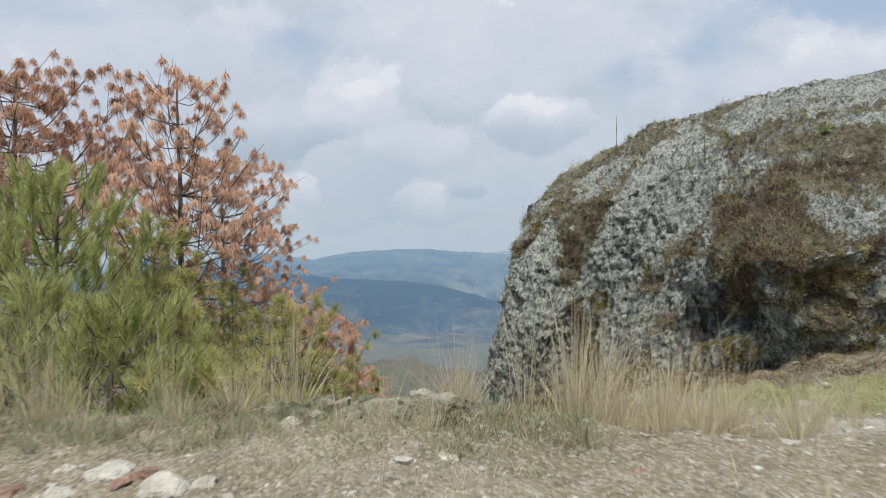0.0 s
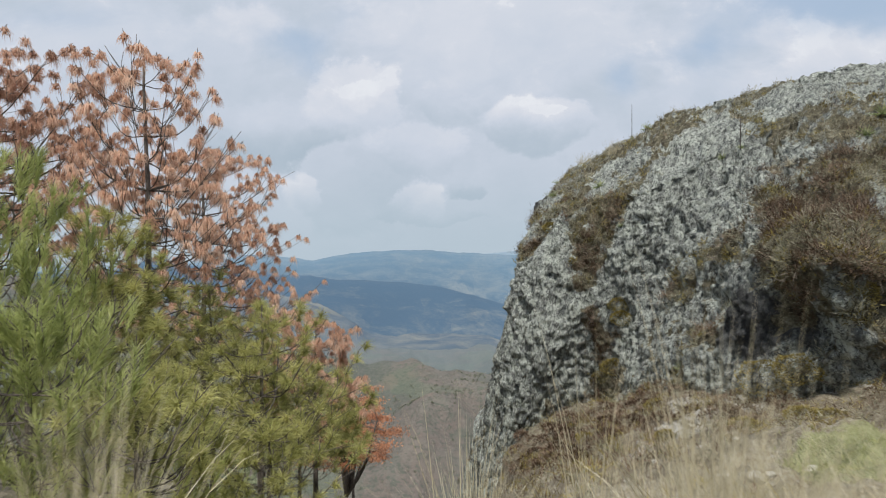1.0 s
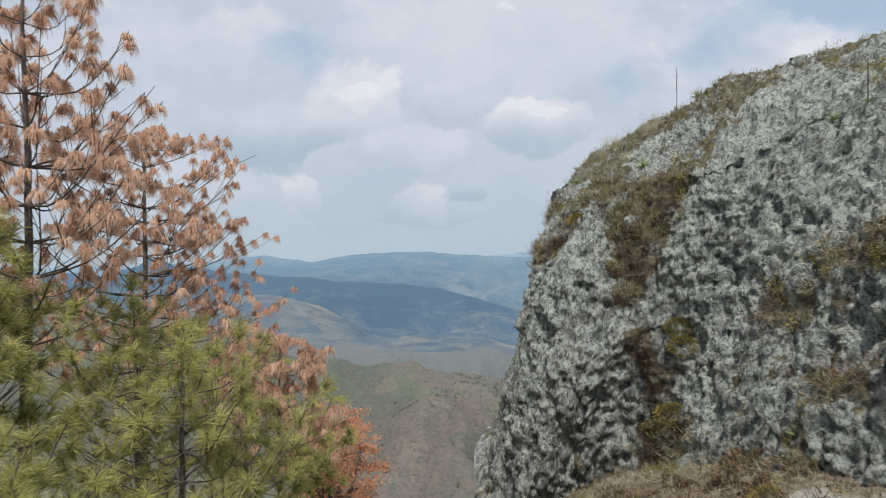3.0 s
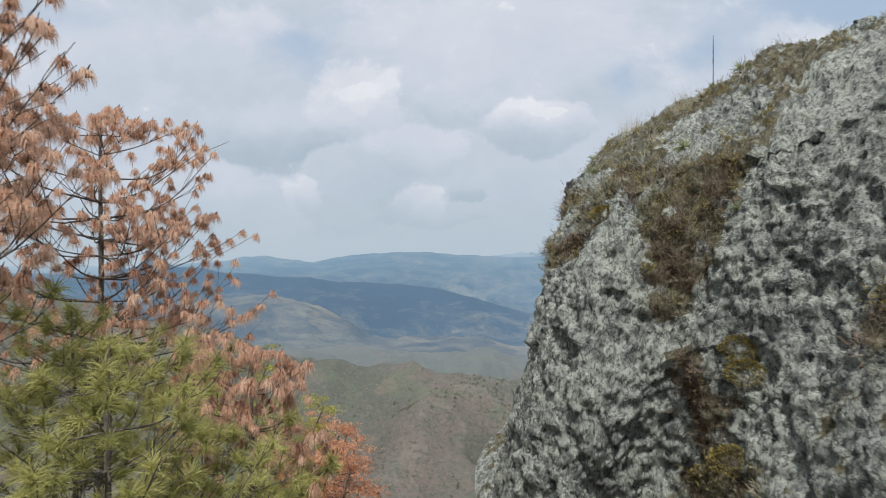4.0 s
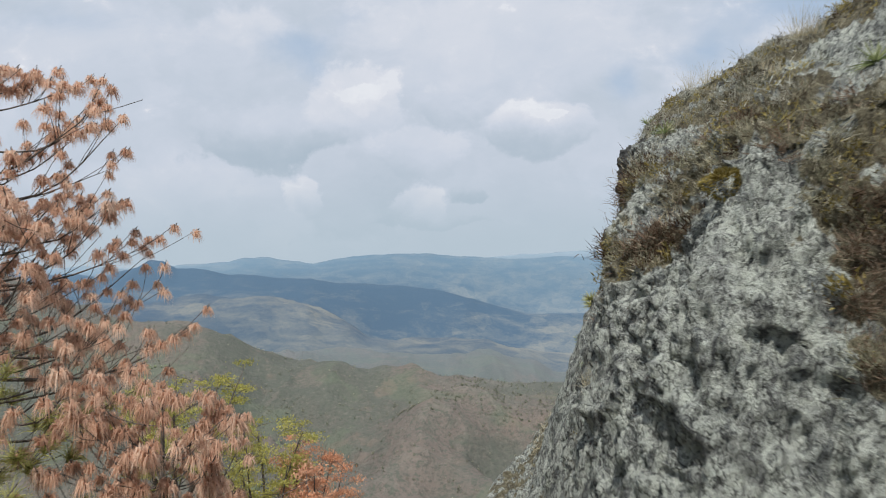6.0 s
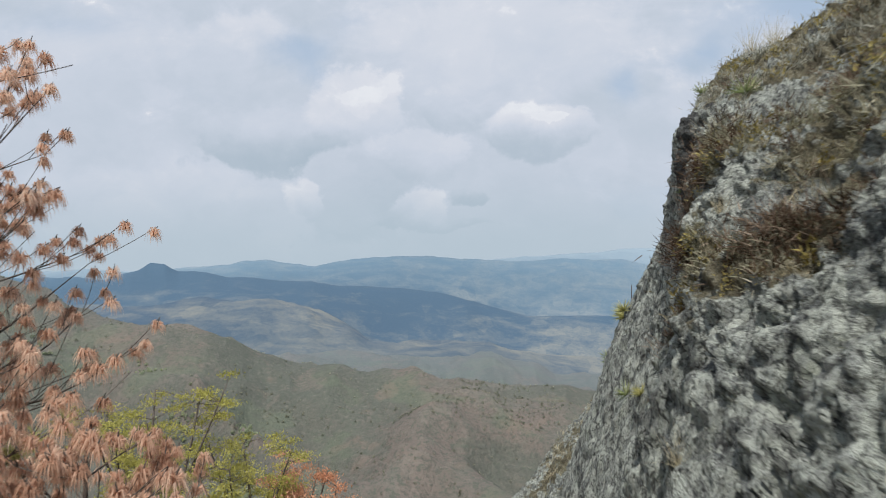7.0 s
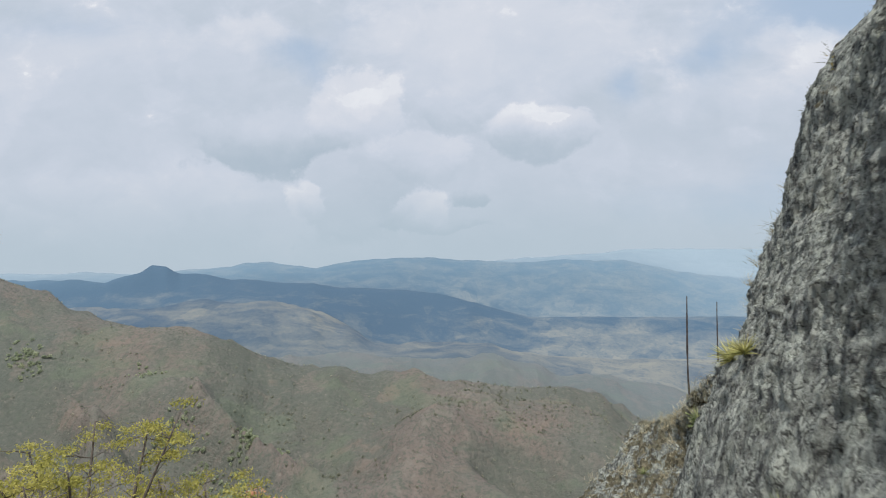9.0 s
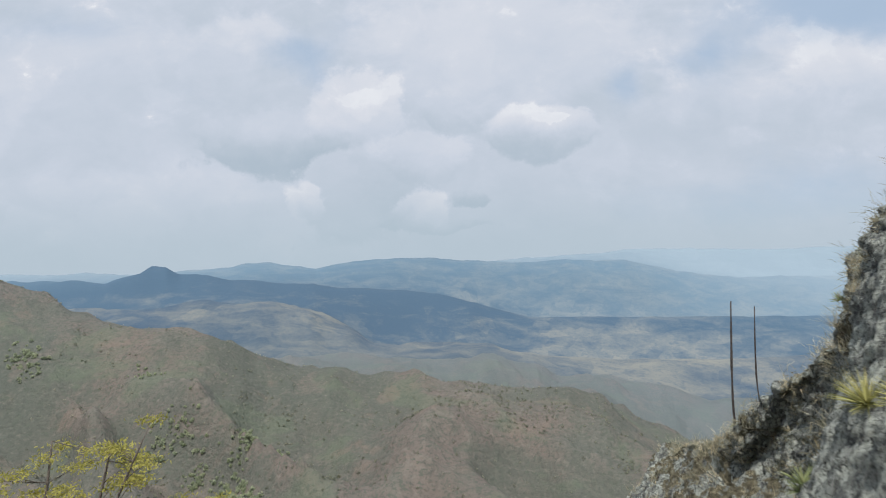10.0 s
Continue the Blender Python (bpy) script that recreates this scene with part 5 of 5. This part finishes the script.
_seen = (CRAG_P[:, 0] < 11) & (CRAG_P[:, 2] > -3.5) & ~((CRAG_P[:, 1] > 14.8) & (CRAG_P[:, 1] < 19.5) & (CRAG_P[:, 2] < 2.9) & (CRAG_P[:, 2] > 0.2) & (CRAG_P[:, 0] < 3.6))
_veg = fbm(CRAG_P * 1.5 + 3, 3, 0.6, seed=95)
_mix = fbm(CRAG_P * 2.6 + 9, 3, 0.6, seed=96)
_up = CRAG_N[:, 2]
_top = smooth(2.3, 3.0, CRAG_P[:, 2] - 0.12 * (CRAG_P[:, 0] - 4.0)) > 0.5          # the gentle slope above the brow
_down = CRAG_P[:, 1] > 19.0                                                        # the grassy spur falling away
clumps("brown_heath", "dry brown heath shrubs in patches over the crag", HEATH, _seen & ~_top & ~_down & (CRAG_SOIL > 0.5) & ((_veg > 0.46) | (CRAG_SOIL > 0.95)) & (_up < 0.75) & (_mix > 0.44), 0.095, 1300, 61, 56, 0.005)
clumps("ochre_moss", "ochre moss cushions on the crag", MOSS, _seen & ~_down & (CRAG_SOIL > 0.42) & ((_veg < 0.45) | ((_mix < 0.47) & (CRAG_SOIL > 0.55))), 0.08, 1200, 62, 60, 0.009, 0.3, 1.0, 0.45)
clumps("grey_scrub", "grey-green dry scrub on the crag", SCRUB, _seen & ~_down & (CRAG_SOIL > 0.44) & (_up > -0.3) & ~_top & (_mix < 0.53), 0.085, 1000, 63, 42, 0.006)
clumps("brow_scrub", "grey-olive low scrub over the crag's upper slope", HOAR, _seen & _top & (CRAG_SOIL > 0.34) & (CRAG_P[:, 1] < 19), 0.08, 900, 67, 42, 0.0065)
clumps("brow_heath", "thin brown heath over the crag's upper slope", HEATH, _seen & _top & (CRAG_SOIL > 0.4) & (_mix > 0.55), 0.08, 110, 68, 60, 0.004)
clumps("crag_grass", "straw-coloured grass on the crag's brow", STRAW, _seen & (((CRAG_SOIL > 0.36) & (_up > 0.2) & (_veg > 0.5))), 0.09, 190, 64, 36, 0.005, 1.2, 1.5)
clumps("spur_grass", "pale grey-green grass on the crag's falling spur", SCRUB, _seen & _down & (CRAG_SOIL > -0.1) & (CRAG_P[:, 0] < 7), 0.12, 700, 60, 40, 0.006, 1.0, 1.6)
clumps("spur_straw", "straw-yellow dry grass on the crag's falling spur", STRAW, _seen & _down & (CRAG_SOIL > 0.0) & (CRAG_P[:, 0] < 7) & (_veg > 0.45), 0.12, 500, 59, 36, 0.005, 1.0, 1.6)
clumps("dead_twigs", "dark dead twigs and roots on the crag", STALKS, _seen & ~_top & (CRAG_SOIL > 0.42) & (CRAG_P[:, 1] < 11.2), 0.12, 450, 65, 22, 0.006, 1.8, 0.5)


def moss_cushions():
    """Thick ochre cushions at the crag's foot and on its face."""
    rng = np.random.default_rng(69)
    hp = Heap()
    for cx, cy, cz, r in MOSSY:
        c = CRAG_P[np.argmin(((CRAG_P - np.array([cx, cy, cz])) ** 2).sum(1))]
        way = rng.normal(0, 1, (1500, 3)) + np.array([-0.2, -0.5, 0.6])
        way /= np.linalg.norm(way, axis=1, keepdims=True)
        k = 0.75 + 0.5 * fbm(way * 2.5 + cx, 2, seed=3)[:, None]
        blades(hp, c + way * np.array([1.2, 0.9, 0.75]) * r * k, way, rng.uniform(0.01, 0.028, 1500), 0.013, rng.uniform(0, 0.6, 1500), np.clip(rng.normal(0.45, 0.22, 1500), 0, 1), rng, 2)
    for x, y, r in ((3.75, 7.75, 0.26), (3.95, 7.65, 0.2), (3.55, 7.75, 0.18), (2.21, 6.95, 0.08), (2.73, 6.47, 0.11), (2.85, 6.5, 0.09), (3.39, 6.68, 0.13), (3.6, 6.6, 0.12), (2.65, 8.4, 0.12), (4.3, 7.5, 0.2), (1.75, 8.3, 0.1)):
        way = rng.normal(0, 1, (900, 3)) * np.array([1.0, 1.0, 0.6]) + np.array([0, 0, 0.5])
        way /= np.linalg.norm(way, axis=1, keepdims=True)
        k = 0.75 + 0.5 * fbm(way * 2.5 + x, 2, seed=3)[:, None]
        blades(hp, np.array([x, y, ground_at(x, y)]) + way * np.array([1.2, 1.0, 0.6]) * r * k, way, rng.uniform(0.01, 0.028, 900), 0.014, rng.uniform(0, 0.6, 900), np.clip(rng.normal(0.42, 0.22, 900), 0, 1), rng, 2)
    brown = Heap()
    for k in range(150):
        x, y = ((1.63, 8.91), (2.13, 8.09), (2.63, 7.13), (2.95, 8.8), (3.46, 7.48), (1.74, 7.72), (4.62, 8.1), (1.52, 7.67), (1.4, 9.7), (1.9, 9.2), (2.4, 8.6), (2.6, 9.2), (1.3, 8.4), (2.9, 7.0), (1.2, 9.0))[k % 15]
        x, y, r = x + rng.normal(0, 0.2), y + rng.normal(0, 0.22), rng.uniform(0.05, 0.12)
        way = rng.normal(0, 1, (260, 3)) * np.array([1.0, 1.0, 0.7]) + np.array([0, 0, 0.5])
        way /= np.linalg.norm(way, axis=1, keepdims=True)
        kk = 0.7 + 0.6 * fbm(way * 2.5 + x, 2, seed=3)[:, None]
        blades(brown, np.array([x, y, ground_at(x, y)]) + way * np.array([1.2, 1.0, 0.7]) * r * kk, way, rng.uniform(0.015, 0.045, 260), 0.010, rng.uniform(0, 0.9, 260), np.clip(rng.normal(0.45, 0.2) + rng.normal(0, 0.15, 260), 0, 1), rng, 2)
    tagged(new("heath_lumps", brown.mesh("heath_lumps", [HEATH], False)), "rounded brown heath lumps on the slope below the crag", "plants", kind="stuff")
    tagged(new("moss_cushions", hp.mesh("moss_cushions", [MOSS], False)), "thick ochre moss cushions at the crag's foot", "plants", kind="stuff")


moss_cushions()


def ledge_scrub():
    """Low dry shrubs along the lip of the ledge."""
    rng = np.random.default_rng(66)
    hp, hp2, hp3, hp4 = Heap(), Heap(), Heap(), Heap()
    for k in range(2100):
        lip = k % 4 == 0
        x = rng.uniform(-1.9, 0.5) if lip else rng.uniform(0.5, 4.6)
        y = float(np.interp(x, EDGE[:, 0], EDGE[:, 1])) + rng.normal(-0.08, 0.17) if lip else rng.uniform(3.0, 10.2)
        if not lip and ((abs(x - 3.1) < 1.3 and abs(y - 0.25 * x - 3.75) < 0.8) or y < 3.6 or (y < 6 and k % 2)):
            continue
        r, per = (rng.uniform(0.03, 0.075), 60) if lip else (rng.uniform(0.06, 0.19), 46)
        root = np.array([x, y, ground_at(x, y) - 0.02]) + rng.normal(0, 0.5, (per, 3)) * r * np.array([1, 1, 0.3])
        way = rng.normal(0, 0.7, (per, 3)) + np.array([0, 0, 0.8 if lip else 0.5])
        way /= np.linalg.norm(way, axis=1, keepdims=True)
        pickd = rng.uniform()
        blades(hp4 if lip and pickd < 0.7 else hp if pickd < (0.9 if lip else 0.3) else hp2 if lip or pickd < 0.75 else hp3, root, way, r * rng.uniform(0.6, 1.5, per) * (1.0 if lip else 0.6), 0.0035 if lip else 0.007, rng.uniform(0, 0.8, per), np.clip(rng.normal(0.5, 0.2) + rng.normal(0, 0.1, per), 0, 1), rng, 2)
    tagged(new("ledge_scrub", hp.mesh("ledge_scrub", [SCRUB], False)), "low grey-green scrub along the ledge's lip", "plants", kind="stuff")
    tagged(new("lip_shrubs", hp4.mesh("lip_shrubs", [SAGE], False)), "low silvery green shrubs along the ledge's lip", "plants", kind="stuff")
    tagged(new("slope_moss", hp3.mesh("slope_moss", [MOSS], False)), "olive-ochre moss tufts on the slope by the crag", "plants", kind="stuff")
    tagged(new("ledge_heath", hp2.mesh("ledge_heath", [HEATH], False)), "low dry brown heath along the ledge's lip", "plants", kind="stuff")


ledge_scrub()


def rosette_mesh(seed, n=60, length=0.26, width=0.022, mat=None):
    rng = np.random.default_rng(seed)
    hp = Heap()
    ang, el = rng.uniform(0, 6.283, n), np.arcsin(rng.uniform(-0.15, 0.98, n))
    way = np.stack([np.cos(ang) * np.cos(el), np.sin(ang) * np.cos(el), np.sin(el)], 1)
    blades(hp, way * 0.02, way, length * rng.uniform(0.75, 1.1, n), width, rng.uniform(0.0, 0.35, n), np.clip(0.55 + 0.35 * (el - 0.5) + rng.normal(0, 0.12, n), 0, 1), rng, 3)
    return hp.mesh("leaves", [mat or YUCCA], False)


ROSETTES = [rosette_mesh(71), rosette_mesh(72, 46, 0.24), rosette_mesh(73, 70, 0.28, 0.018), rosette_mesh(74, 150, 0.30, 0.017, GOLD), rosette_mesh(75, 60, 0.26, 0.022, DEAD)]


def snap(x, y, z):
    """The crag's surface point nearest to a place."""
    return CRAG_P[np.argmin(((CRAG_P - np.array([x, y, z])) ** 2).sum(1))]


def yucca(x, y, z, size=1.0, which=0, stalk=0.0, lean=(0.0, 0.0), label="spiky green yucca rosette rooted in the crag", thick=0.6):
    p = snap(x, y, z)
    ob = thing("yucca", label, "plant", "yuccas on the crag", at=tuple(p + CRAG_N[0] * 0))
    leaves = part("leaves", ROSETTES[which], ob)
    size *= 0.62
    leaves.matrix_local = pose(0, 0, 0.02, random.uniform(-12, 12), random.uniform(-12, 12), random.uniform(0, 360)) @ Matrix.Diagonal((size, size, size, 1))
    if stalk:
        hp = Heap()
        t = np.linspace(0, 1, 9)
        bow = 1 - np.exp(-6 * t)
        pts = np.stack([lean[0] * stalk * bow, lean[1] * stalk * bow, stalk * t], 1)
        tube(hp, pts, thick * np.where(t < 0.5, 0.012, 0.018) * (1 - 0.6 * t), 6, 0.5, 0.15, np.random.default_rng(7))
        part("flower_stalk", hp.mesh("flower_stalk", [STALK]), ob, "tall dry dark flower stalk")
    return ob


for row in ((4.29, 9.62, 2.94, 0.4, 0, 0.45), (4.06, 13.8, 3.87, 0.4, 0, 0.75), (4.25, 10.06, 2.86, 0.8, 1), (2.86, 11.86, 2.63, 0.95, 0), (2.97, 10.92, 1.86, 0.8, 1), (4.24, 13.35, 3.98, 1.1, 1), (2.45, 14.19, 2.67, 0.95, 2), (2.84, 15.87, 3.14, 0.8, 0), (5.87, 9.02, 3.29, 1.1, 0), (5.37, 8.61, 2.93, 1.0, 1),
            (2.25, 16.34, -0.1, 1.0, 2), (1.72, 12.02, 1.1, 0.35, 1), (2.35, 15.31, 0.76, 0.45, 0), (2.28, 15.02, 2.01, 0.4, 1), (2.59, 18.3, -0.02, 0.9, 0), (2.58, 18.33, -0.06, 0.7, 1), (3.2, 8.75, -0.2, 0.7, 2), (3.67, 23.07, -2.25, 0.9, 0)):
    yucca(*row)
for row in ((5.6, 8.26, 2.73, 1.1, 4), (4.76, 9.24, 2.63, 0.9, 4)):
    yucca(*row, label="dead yucca rosette with pale drooping leaves")
for row in ((2.49, 17.35, 0.76, 0.9, 3), (2.71, 17.81, 0.57, 1.1, 3), (2.23, 15.83, 0.04, 0.7, 3), (4.69, 22.85, -1.33, 1.0, 3), (4.36, 20.6, 1.0, 0.8, 1)):
    yucca(*row, label="spiky yucca rosette with yellowed lower leaves")
yucca(4.5, 23.14, -1.03, 0.6, 0, 1.85, (-0.03, 0.0), "yucca rosette with a tall dark flower stalk", 1.5)
yucca(6.71, 25.94, -2.09, 0.7, 1, 2.6, (-0.18, 0.0), "yucca rosette with a slim dark flower stalk", 1.5)
OUTCROPS = [stone_mesh(41, 0.5, 4, ROCK), stone_mesh(42, 0.6, 4, ROCK)]
for k, (x, y, z, size) in enumerate(((5.44, 12.68, 4.36, 0.2), (7.0, 12.5, 4.8, 0.26), (7.6, 12.8, 5.0, 0.24), (8.4, 13.2, 5.2, 0.32), (9.0, 13.8, 5.4, 0.3), (6.5, 11.4, 4.3, 0.2))):
    ob = new("rock_outcrop", OUTCROPS[k % 2])
    ob.matrix_world = Matrix.Translation(snap(x, y, z)) @ pose(0, 0, -0.05, 8 * (k % 3), -15, 47 * k) @ Matrix.Diagonal((size, 0.8 * size, size, 1))
    tagged(ob, "lichen-grey rock knob jutting from the crag's crest", "rock", "rocks on the crest")
for x, y, z, size in ((3.54, 16.24, 3.74, 0.75), (3.65, 13.95, 3.6, 0.8), (3.75, 13.9, 3.6, 0.7), (3.66, 16.0, 3.75, 0.7), (1.64, 12.98, 1.51, 0.35), (1.27, 12.47, 0.53, 0.4), (1.66, 12.9, 1.75, 0.3), (3.44, 19.1, 1.22, 0.4), (4.14, 20.38, 0.79, 0.5)):
    ob = new("grass_tuft", TUFTS[2])
    ob.matrix_world = Matrix.Translation(snap(x, y, z)) @ pose(0, 0, -0.02, 0, 0, 90 * x) @ Matrix.Diagonal((size, size, size, 1))
    tagged(ob, "dry grey grass tuft rooted in the crag", "grass", "dry grass tufts")


# ---- woods across the gorge ----
def gorge_woods():
    rng = np.random.default_rng(8)
    green, grey = Heap(), Heap()
    sel = np.flatnonzero((GROUND_R.ravel() > 170) & (GROUND_R.ravel() < 800) & (np.abs(GROUND_T.ravel()) < 0.85))
    q = GROUND_V[sel]
    dens = fbm(q / 45.0, 4, seed=97)
    odds = (smooth(0.40, 0.7, dens) ** 2 + 0.12) * np.clip(GROUND_R.ravel()[sel] / 400.0, 0, 1) ** 2
    grove = 0
    for cx, cy, rx, ry in ((-212, 440, 9, 10), (-195, 445, 10, 9), (-175, 425, 8, 10), (-155, 408, 9, 12), (-141, 395, 9, 14), (-143, 442, 9, 16), (-140, 425, 6, 12), (-130, 390, 9, 10), (-120, 447, 7, 10), (-358, 505, 10, 12), (-345, 500, 10, 12), (-335, 490, 9, 9), (-250, 497, 10, 8)):
        grove = grove + np.exp(-((q[:, 0] - cx) / rx) ** 2 - ((q[:, 1] - cy) / ry) ** 2)
    nc = GROUND_R.shape[1]

    def spot(i):
        """A place on the sheet between vertex i and its neighbours."""
        return GROUND_V[i] + rng.uniform() * (GROUND_V[i + 1] - GROUND_V[i]) + rng.uniform() * (GROUND_V[i + nc] - GROUND_V[i])

    def bush(heap, at, r, tall, n, leaf, tone):
        d = rng.normal(0, 1, (n, 3))
        d *= (rng.uniform(0.35, 1.0, (n, 1)) / np.linalg.norm(d, axis=1, keepdims=True)) * np.array([r, r, tall])
        tri = rng.normal(0, leaf, (n, 3, 3))
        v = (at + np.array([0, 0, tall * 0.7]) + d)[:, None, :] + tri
        # tone climbs with height: light from above put into each bush's colour
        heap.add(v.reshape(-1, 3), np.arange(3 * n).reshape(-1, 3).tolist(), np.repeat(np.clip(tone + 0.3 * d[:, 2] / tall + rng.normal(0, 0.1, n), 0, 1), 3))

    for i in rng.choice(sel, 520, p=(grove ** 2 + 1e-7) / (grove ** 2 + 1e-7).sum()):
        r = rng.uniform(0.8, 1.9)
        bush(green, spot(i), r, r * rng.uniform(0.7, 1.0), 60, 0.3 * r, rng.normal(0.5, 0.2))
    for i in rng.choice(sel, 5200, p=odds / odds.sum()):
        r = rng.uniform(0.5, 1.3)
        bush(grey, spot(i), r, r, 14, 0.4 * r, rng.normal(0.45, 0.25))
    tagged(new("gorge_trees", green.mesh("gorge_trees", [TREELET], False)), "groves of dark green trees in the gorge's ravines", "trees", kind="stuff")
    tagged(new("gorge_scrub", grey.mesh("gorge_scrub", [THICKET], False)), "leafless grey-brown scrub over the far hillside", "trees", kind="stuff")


gorge_woods()
